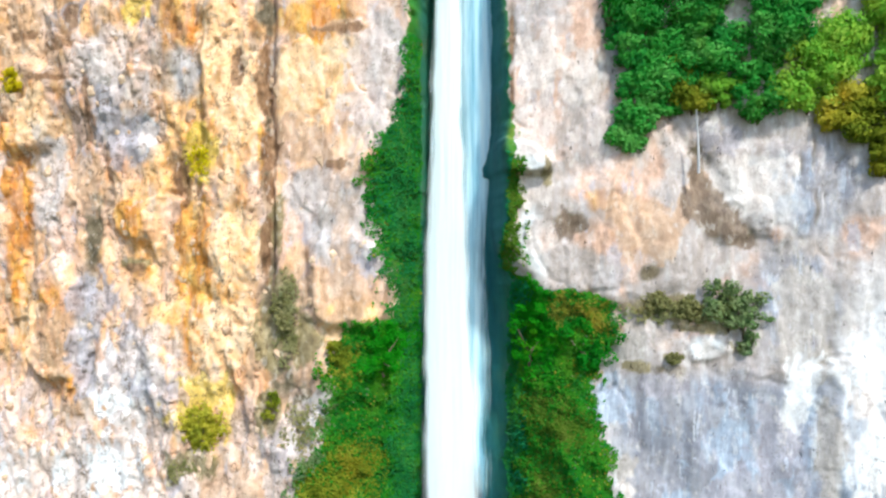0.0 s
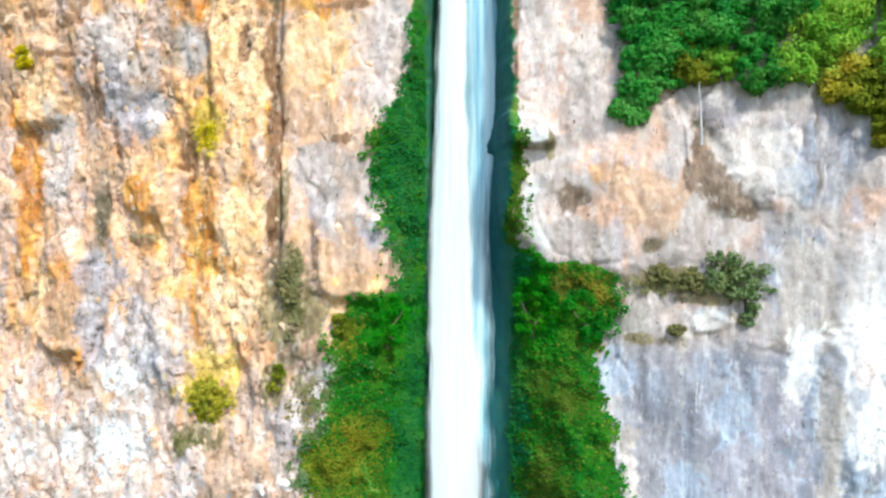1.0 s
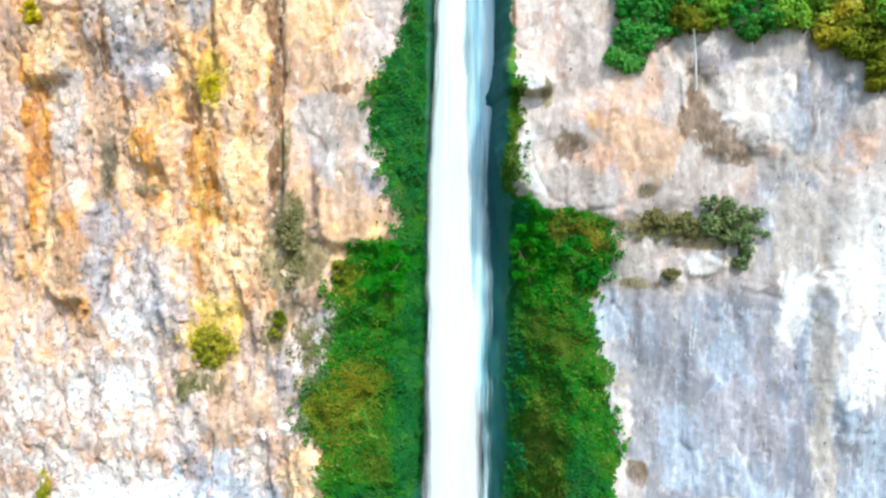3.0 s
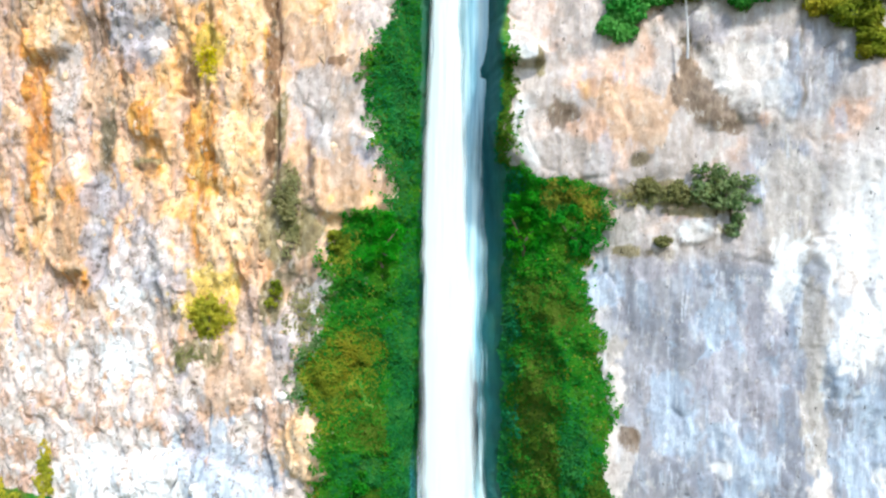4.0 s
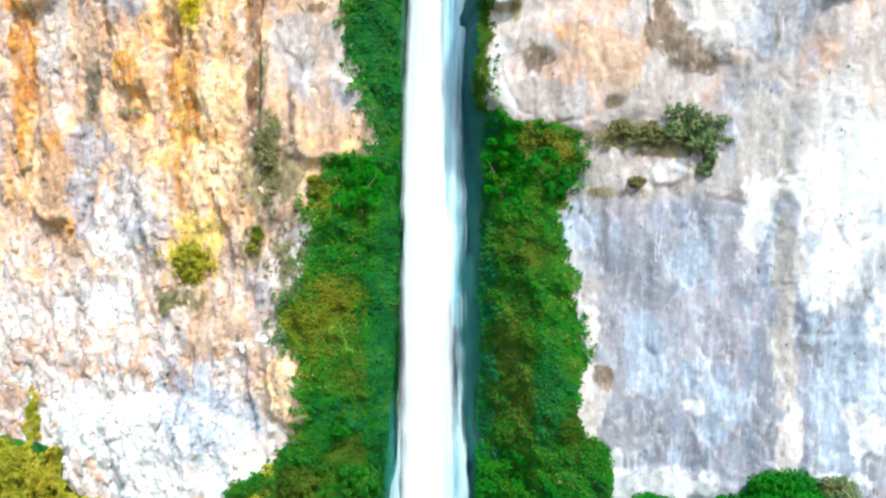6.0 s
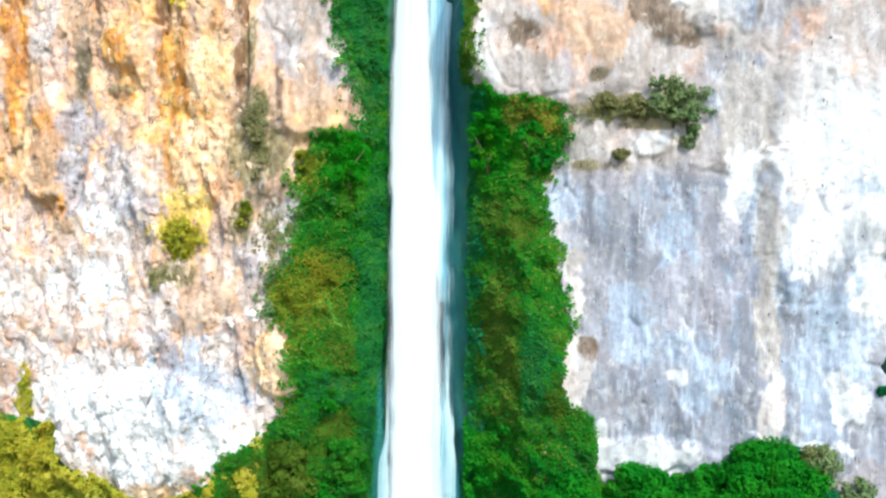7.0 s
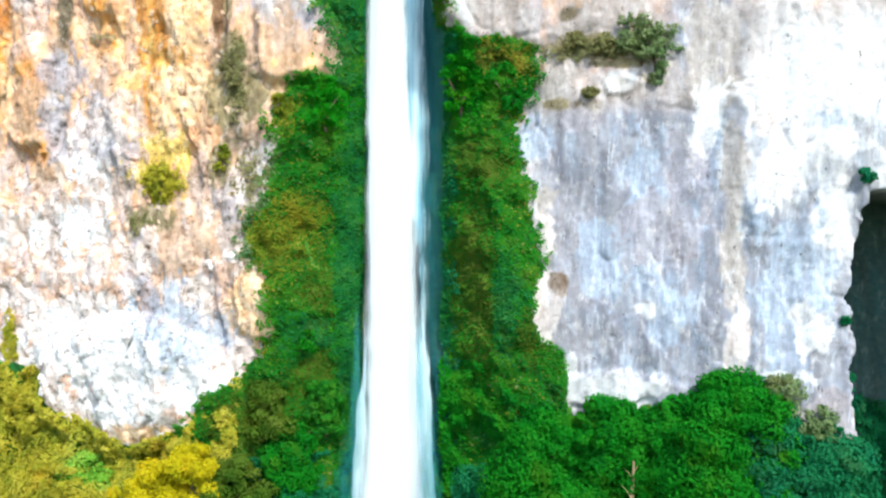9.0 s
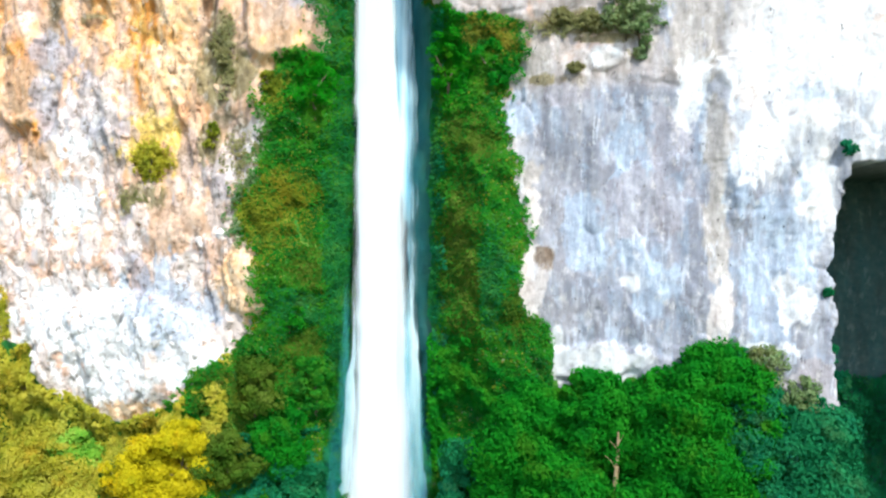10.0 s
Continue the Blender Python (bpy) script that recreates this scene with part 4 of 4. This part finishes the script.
bushes([
    (-33.9, 62.3, 1.8, 1.8, LEAF_YELLOW, "yellow bush rooted in the ochre wall"),
    (-4.5, 41.0, 3.6, 3.8, LEAF_VIVID, "bright green bush beside the waterfall"),
    (-12.7, 37.4, 1.6, 2.2, LEAF_MUSTARD, "small olive bush in a cleft"),
    (-11.8, 43.8, 1.6, 3.2, LEAF_KHAKI, "small olive bush in a cleft"),
    (-7.0, 22.7, 3.2, 2.2, LEAF_GREEN, "dark green bush among the moss"),
    (-7.7, 41.8, 1.6, 1.6, LEAF_MUSTARD, "olive bush at the edge of the moss"),
], 40)
bushes([
    (18.5, 45.7, 3.0, 2.4, LEAF_DULL, "dark green bush on a narrow ledge"),
    (20.1, 44.0, 3.2, 3.4, LEAF_DULL, "dark green bush on a narrow ledge"),
    (19.2, 44.5, 2.8, 2.4, LEAF_DULL, "dull olive bush on a narrow ledge"),
    (16.6, 45.2, 2.2, 1.3, LEAF_KHAKI, "dull olive bush on a narrow ledge"),
    (14.4, 45.9, 1.8, 1.2, LEAF_KHAKI, "dull olive bush on a narrow ledge"),
    (20.0, 43.0, 1.0, 1.0, LEAF_DULL, "small dull tuft under a ledge"),
    (10.2, 41.7, 3.0, 3.6, LEAF_GREEN, "green bush under a rock rim"),
    (6.3, 41.7, 3.2, 5.0, LEAF_VIVID, "bright green bush beside the waterfall"),
    (33.4, 36.0, 1.1, 0.9, LEAF_DEEP, "dark bush at the rim of a hollow"),
    (32.3, 26.4, 0.6, 0.6, LEAF_DEEP, "dark bush at the rim of a hollow"),
    (30.3, 18.6, 3.2, 2.4, LEAF_DULL, "dull bush at the end of the pale wall"),
    (27.7, 20.4, 4.2, 2.6, LEAF_DULL, "dull bush at the end of the pale wall"),
    (32.9, 21.6, 1.2, 1.6, LEAF_DEEP, "dark bush at the rim of a hollow"),
    (15.5, 42.3, 1.2, 0.7, LEAF_KHAKI, "small dark bush under a ledge"),
], 200)

plant("bush", "straggling olive-yellow bush rooted in a crack", "bush", (-18.0, face_y(-18.0, 35.4), 35.4), 3.4, 2.6, LEAF_OLIVE, 260, 0.05, 46, 300, 0.15, depth=0.4, fluff=0.55)

# Trees and thickets at the foot.
for n, (x, z, w, h, mat) in enumerate([
    (16.6, 14.8, 5.0, 6.0, LEAF_GREEN), (24.3, 14.9, 8.0, 8.0, LEAF_GREEN), (27.6, 14.3, 5.0, 6.0, LEAF_DEEP),
    (20.9, 13.4, 5.5, 6.0, LEAF_GREEN), (12.1, 14.5, 5.0, 5.0, LEAF_GREEN), (10.4, 9.2, 6.0, 6.0, LEAF_GREEN),
    (15.0, 9.2, 6.5, 6.0, LEAF_GREEN), (24.3, 9.2, 9.0, 7.0, LEAF_GREEN), (30.5, 12.5, 6.0, 6.0, LEAF_DEEP),
    (34.0, 11.7, 7.0, 7.0, LEAF_DEEP), (8.3, 8.6, 5.0, 6.0, LEAF_DEEP), (19.7, 7.6, 7.0, 6.0, LEAF_GREEN), (29.1, 8.1, 7.0, 6.0, LEAF_DEEP), (27.2, 17.2, 2.8, 4.2, LEAF_TEAL), (30.3, 14.4, 3.4, 3.4, LEAF_TEAL),
]):
    plant("tree", "dense " + HUE[mat] + " tree at the cliff foot", "tree", (x, face_y(x, z) - 0.3, z), w, h, mat, 70 + n, 0.1, 84, 560, 0.175, group="trees at the cliff foot")
for n, (x, z, w, h, mat) in enumerate([
    (-30.7, 15.6, 4.0, 4.0, LEAF_OLIVE), (-27.2, 9.0, 6.5, 5.0, LEAF_OLIVE), (-19.4, 9.1, 6.0, 5.0, LEAF_YELLOW),
    (-15.7, 9.8, 5.5, 6.0, LEAF_YELLOW), (-25.4, 10.4, 3.8, 3.8, LEAF_LIME), (-22.8, 5.9, 6.0, 4.5, LEAF_OLIVE), (-9.9, 15.8, 4.5, 4.5, MOSS_BROWN),
    (-7.1, 10.9, 5.0, 6.0, LEAF_GREEN), (-5.1, 15.6, 4.0, 5.0, MOSS), (-5.8, 7.2, 4.5, 5.0, LEAF_DEEP), (-11.9, 9.7, 5.0, 5.0, MOSS_BROWN),
    (-32.3, 5.6, 6.0, 5.0, LEAF_OLIVE), (-16.0, 4.6, 6.0, 5.0, LEAF_YELLOW),
]):
    plant("bush", HUE[mat] + " leafy thicket at the cliff foot", "bush", (x, face_y(x, z) - 0.3, z), w, h, mat, 110 + n, 0.06, 62, 600, 0.165, group="thickets at the cliff foot")


def bare_trunk(name, label, foot, top, r, mat, twigs):
    """A bare stem with thin broken side limbs: how far up, sideways and rise of each."""
    ob = tagged(new(name), label, "dead tree")
    ob.location = foot
    way = Vector(top) - Vector(foot)
    bm = bmesh.new()
    limb(bm, (0, 0, -0.2), way, r, r * 0.35, 8, 0.03)
    part("trunk", bm, mat, ob)
    for u, dx, dz in twigs:
        bm = bmesh.new()
        limb(bm, way * u, way * u + Vector((dx, -0.1, dz)), r * 0.25, r * 0.06, 5, 0.1)
        part("limb", bm, mat, ob)
    return ob


bare_trunk("dead_tree", "pale bare trunk under the high trees", (17.0, 51.2, 55.3), (16.8, 51.1, 59.3), 0.11, PALE_BARK, ((0.62, 0.5, 0.35), (0.8, -0.4, 0.4)))
bare_trunk("dead_tree", "brown bare trunk among the foot trees", (18.0, 49.5, 12.6), (18.3, 49.4, 16.9), 0.2, BARK_BROWN, ((0.4, -0.7, 0.9), (0.55, 0.8, 0.8), (0.7, -0.5, 0.7), (0.82, 0.4, 0.6)))


def places(n, area, seed):
    """Random places on a stretch of the wall, with the wall's depth, stains and painted shade there. area: x0, x1, z0,
    z1.
    """
    rng = np.random.RandomState(seed)
    x, z = rng.uniform(area[0], area[1], n), rng.uniform(area[2], area[3], n)
    d, f = cliff_fields(x[None], z[None])
    return x, z, d[0], {k: q[0] for k, q in f.items()}


def growth(name, label, category, spots, keep, seed, mat, size, out):
    """Leaves that clothe the wall at the places that are kept."""
    x, z, d = (q[keep] for q in spots[:3])
    rng = np.random.RandomState(seed)
    lump = smooth(0.3, 0.7, fbm(x / 1.3, z / 1.5, 3, seed)) * out
    p = np.stack([x, plane_y(x) + d - 0.05 - lump * rng.uniform(0.75, 1.0, len(x)), z], 1)
    a = rng.normal(size=p.shape) * np.array([0.7, 0.2, 0.6]) + np.array([0, -0.15, -0.6])
    nrm = rng.normal(size=p.shape) * 0.16 + np.array([0, -0.9, 0.5])
    co, faces = leaf_quads(p, a, nrm, size * rng.uniform(0.5, 1.5, len(p)))
    return tagged(mesh_object(name, co, faces, mat), label, category, kind="stuff")


def patchy(x, z, scale, low, seed):
    return fbm(x / scale, z / scale, 3, seed) > low


def sparse(x, z, cover):
    """Tufts that thin out where the cover fades."""
    ragged = 0.7 * fbm(x / 0.45, z / 0.55, 3, 9) + 0.3 * np.random.RandomState(len(x)).rand(len(x))
    return (ragged > 0.74 - 0.62 * np.clip(cover, 0, 1)) & (cover > 0.06)


ZONES = {
    "vivid": [(-4.2, 42.9, 2.2, 2.4), (6.4, 44.0, 2.2, 2.8), (5.4, 47.0, 1.4, 1.4)],
    "dull": [(-10.6, 35.6, 1.5, 3.6), (-11.4, 31.2, 1.6, 2.4), (-9.2, 38.2, 0.9, 2.2)],
    "olive": [(-6.9, 33.5, 2.5, 2.5), (-7.3, 41.8, 1.4, 1.6), (-8.6, 32.0, 2.9, 3.0)],
    "brown": [(6.9, 38.2, 1.7, 2.0), (7.0, 29.5, 1.8, 6.1), (8.5, 37.7, 1.8, 1.4), (7.9, 26.8, 1.7, 3.4), (-5.1, 28.1, 1.4, 1.8), (11.4, 25.0, 1.2, 2.0), (5.0, 52.0, 2.0, 5.0), (-10.9, 16.6, 3.5, 4.1), (-5.8, 20.5, 1.9, 2.7)],
    "ochre": [(8.8, 45.9, 1.7, 1.2), (10.7, 45.4, 1.1, 1.2)],
    "deep": [(-3.2, 54.0, 1.6, 12.0), (-2.8, 30.0, 1.2, 16.0), (9.6, 27.5, 1.3, 3.4), (-6.2, 24.2, 2.0, 1.6), (4.6, 33.0, 0.8, 16.0)],
}


def zone(x, z):
    """The kind of moss at a place: its number among the zones, or -1 for plain green. The kinds mingle at their borders."""
    wx, wz = 2.0 * (fbm(x / 1.3, z / 1.3, 4, 2) - 0.5), 2.6 * (fbm(x / 1.3 + 9, z / 1.5, 4, 5) - 0.5)
    rng = np.random.RandomState(77)
    best, kind = rng.uniform(0.0, 1.0, x.shape), np.full(x.shape, -1)
    for k, rows in enumerate(ZONES.values()):
        d = np.min([np.hypot((x + wx - a) / ra, (z + wz - b) / rb) for a, b, ra, rb in rows], axis=0)
        w = 0.95 - 0.95 * smooth(0.15, 1.65, d) + rng.uniform(-0.15, 0.15, x.shape)
        kind, best = np.where(w > best, k, kind), np.maximum(best, w)
    return kind


# Undergrowth at the foot.
foot = places(200000, (-42, 50, 4, 24), 3)
fx, fz = foot[:2]
low = fz < edge_at(FOOT, fx) + 0.4 + 3.0 * (fbm(fx / 1.5, fz / 1.5, 3, 4) - 0.5)
cold_side = (fx > 26) | ((fx > -12.5) & (fx < -2.2) & (fz < 14.5))
growth("undergrowth", "dense green undergrowth at the cliff foot", "undergrowth", foot, low & (fx > 4.5) & (fx < 27) & ~cold_side, 3, LEAF_GREEN, 0.22, 1.2)
growth("undergrowth", "dark blue-green undergrowth beside the hollow", "undergrowth", foot, low & cold_side, 8, LEAF_DEEP, 0.22, 1.2)
growth("undergrowth", "yellow-green undergrowth at the cliff foot", "undergrowth", foot, low & (fx < -11.5) & ~cold_side, 4, LEAF_OLIVE, 0.22, 1.1)
# Moss and ferns that hang beside the water.
banks = places(330000, (-18, 14, 8, 66), 5)
bx, bz, bf = banks[0], banks[1], banks[3]
dry_rim = ((bx > -1.7) & (bx < 3.8)) | ((bx > 3.5) & (bz > 56 + 2 * fbm(bx, bz, 2, 1)))
kinds, grown = zone(bx, bz), sparse(bx, bz, bf["moss"] * 1.1) & ~dry_rim
for k, mat, label, limit in (
    (-1, MOSS, "wet green moss and ferns hanging beside the waterfall", 0.4), (0, LEAF_VIVID, "bright green moss beside the waterfall", 0.5),
    (1, LEAF_DULL, "grey-green moss thinning out on broken rock", 0.4), (2, LEAF_MUSTARD, "yellowing moss and grass beside the waterfall", 0.4), (3, MOSS_BROWN, "brown-olive moss hanging beside the waterfall", 0.4),
    (4, MOSS_OLIVE, "ochre-yellow moss under a rock rim", 0.4), (5, MOSS_DEEP, "dark green moss close to the falling water", 0.6),
):
    growth("hanging_moss", label, "moss", banks, grown & (kinds == k) & (bf["wet"] < limit), 31, mat, 0.17, 0.5)
growth("hanging_moss", "dark wet moss in the shade of the chute", "moss", banks, (bx > 3.8) & (bx < 8) & ~dry_rim & (bf["moss"] > 0.5) & (bf["wet"] > 0.08) & (bf["wet"] < 0.6) & patchy(bx, bz, 1.0, 0.4, 1) & (np.arange(len(bx)) % 2 == 0), 12, LEAF_DEEP, 0.2, 0.4)
# Dry grass and lichen on ledges and in cracks: middle, reach, how thick, leaves.
for x, z, rx, rz, thick, n, mat, label in (
    (-18.6, 56.8, 1.6, 2.6, 0.75, 3000, LEAF_YELLOW, "yellow grass and lichen on the ochre wall"),
    (15.4, 46.0, 5.0, 1.5, 0.8, 9000, LEAF_KHAKI, "dull olive grass along a narrow ledge"),
    (-11.6, 45.0, 1.5, 5.0, 0.85, 9000, LEAF_KHAKI, "dull grass down a cleft in the wall"),
    (-10.1, 36.4, 3.0, 5.5, 0.7, 9000, LEAF_KHAKI, "dull dry grass and moss on broken rock"),
    (-18.2, 36.8, 2.5, 2.7, 0.85, 8000, LEAF_OLIVE, "olive-yellow grass on a rough ledge"),
    (-32.7, 23.5, 1.3, 3.4, 0.85, 7000, LEAF_OLIVE, "yellow-olive grass at the edge of the white bulge"),
    (-30.2, 19.4, 1.8, 2.2, 0.95, 8000, LEAF_MUSTARD, "yellow-olive grass at the edge of the white bulge"),
    (-19.6, 33.4, 2.0, 1.8, 0.6, 5000, LEAF_KHAKI, "grey-green grass trailing below a bush"),
):
    tufts = places(n, (x - rx * 1.2, x + rx * 1.2, z - rz * 1.2, z + rz * 1.2), int(abs(x) * 10))
    growth("dry_grass", label, "grass", tufts, sparse(tufts[0], tufts[1], thick - np.hypot((tufts[0] - x) / rx, (tufts[1] - z) / rz)), 16, mat, 0.16, 0.25)


# ---- stones that stand out of the wall ----
def stone_mesh(seed, mat):
    rng = np.random.RandomState(seed)
    bm = bmesh.new()
    bmesh.ops.create_icosphere(bm, subdivisions=1, radius=0.5)
    cut = [Vector(rng.normal(size=3)).normalized() for _ in range(5)]
    for v in bm.verts:
        v.co *= rng.uniform(0.85, 1.15)
        for c in cut:
            over = v.co.dot(c) - 0.33
            if over > 0:
                v.co -= c * over
    me = bpy.data.meshes.new("stone")
    bm.to_mesh(me)
    bm.free()
    me.materials.append(mat)
    return me


STONE_WARM = plain("stone_warm", [(0.3, (0.30, 0.19, 0.12)), (0.5, (0.48, 0.34, 0.23)), (0.7, (0.62, 0.49, 0.36))], 1.2)
STONE_PALE = plain("stone_pale", [(0.3, (0.36, 0.34, 0.33)), (0.5, (0.55, 0.53, 0.52)), (0.7, (0.66, 0.65, 0.64))], 1.2)
STONE_COLD = plain("stone_cold", [(0.3, (0.22, 0.24, 0.26)), (0.5, (0.33, 0.36, 0.39)), (0.7, (0.46, 0.50, 0.54))], 1.2)
rng = np.random.RandomState(21)
sets = {m.name: [stone_mesh(60 + 7 * k + j, m) for j in range(5)] for k, m in enumerate((STONE_WARM, STONE_PALE, STONE_COLD))}
n = 900
sx, sz = rng.uniform(-38, 33, n), rng.uniform(13, 68, n)
sd, sf = cliff_fields(sx[None], sz[None])
count = 0
for k in range(n):
    x, z = sx[k], sz[k]
    if sf["moss"][0, k] > 0.2 or sf["wet"][0, k] > 0.2 or z < edge_at(FOOT, x) + 0.5 or x > 1 or count >= 190:
        continue
    kind = "stone_cold" if x > 9 and z < 42 else ("stone_pale" if sf["bleach"][0, k] > 0.4 or z < 30 else "stone_warm")
    ob = new("stone", sets[kind][k % 5])
    size = rng.uniform(0.5, 1.0) * (1 + 0.5 * rng.exponential(0.5))
    ob.matrix_basis = pose(x, plane_y(x) + float(sd[0, k]) + 0.28 * size, z, rng.uniform(-25, 25), rng.uniform(-25, 25), rng.uniform(0, 360)) @ Matrix.Diagonal((size, size * 0.8, size * rng.uniform(0.8, 1.7), 1))
    ob.parent = cliff
    count += 1
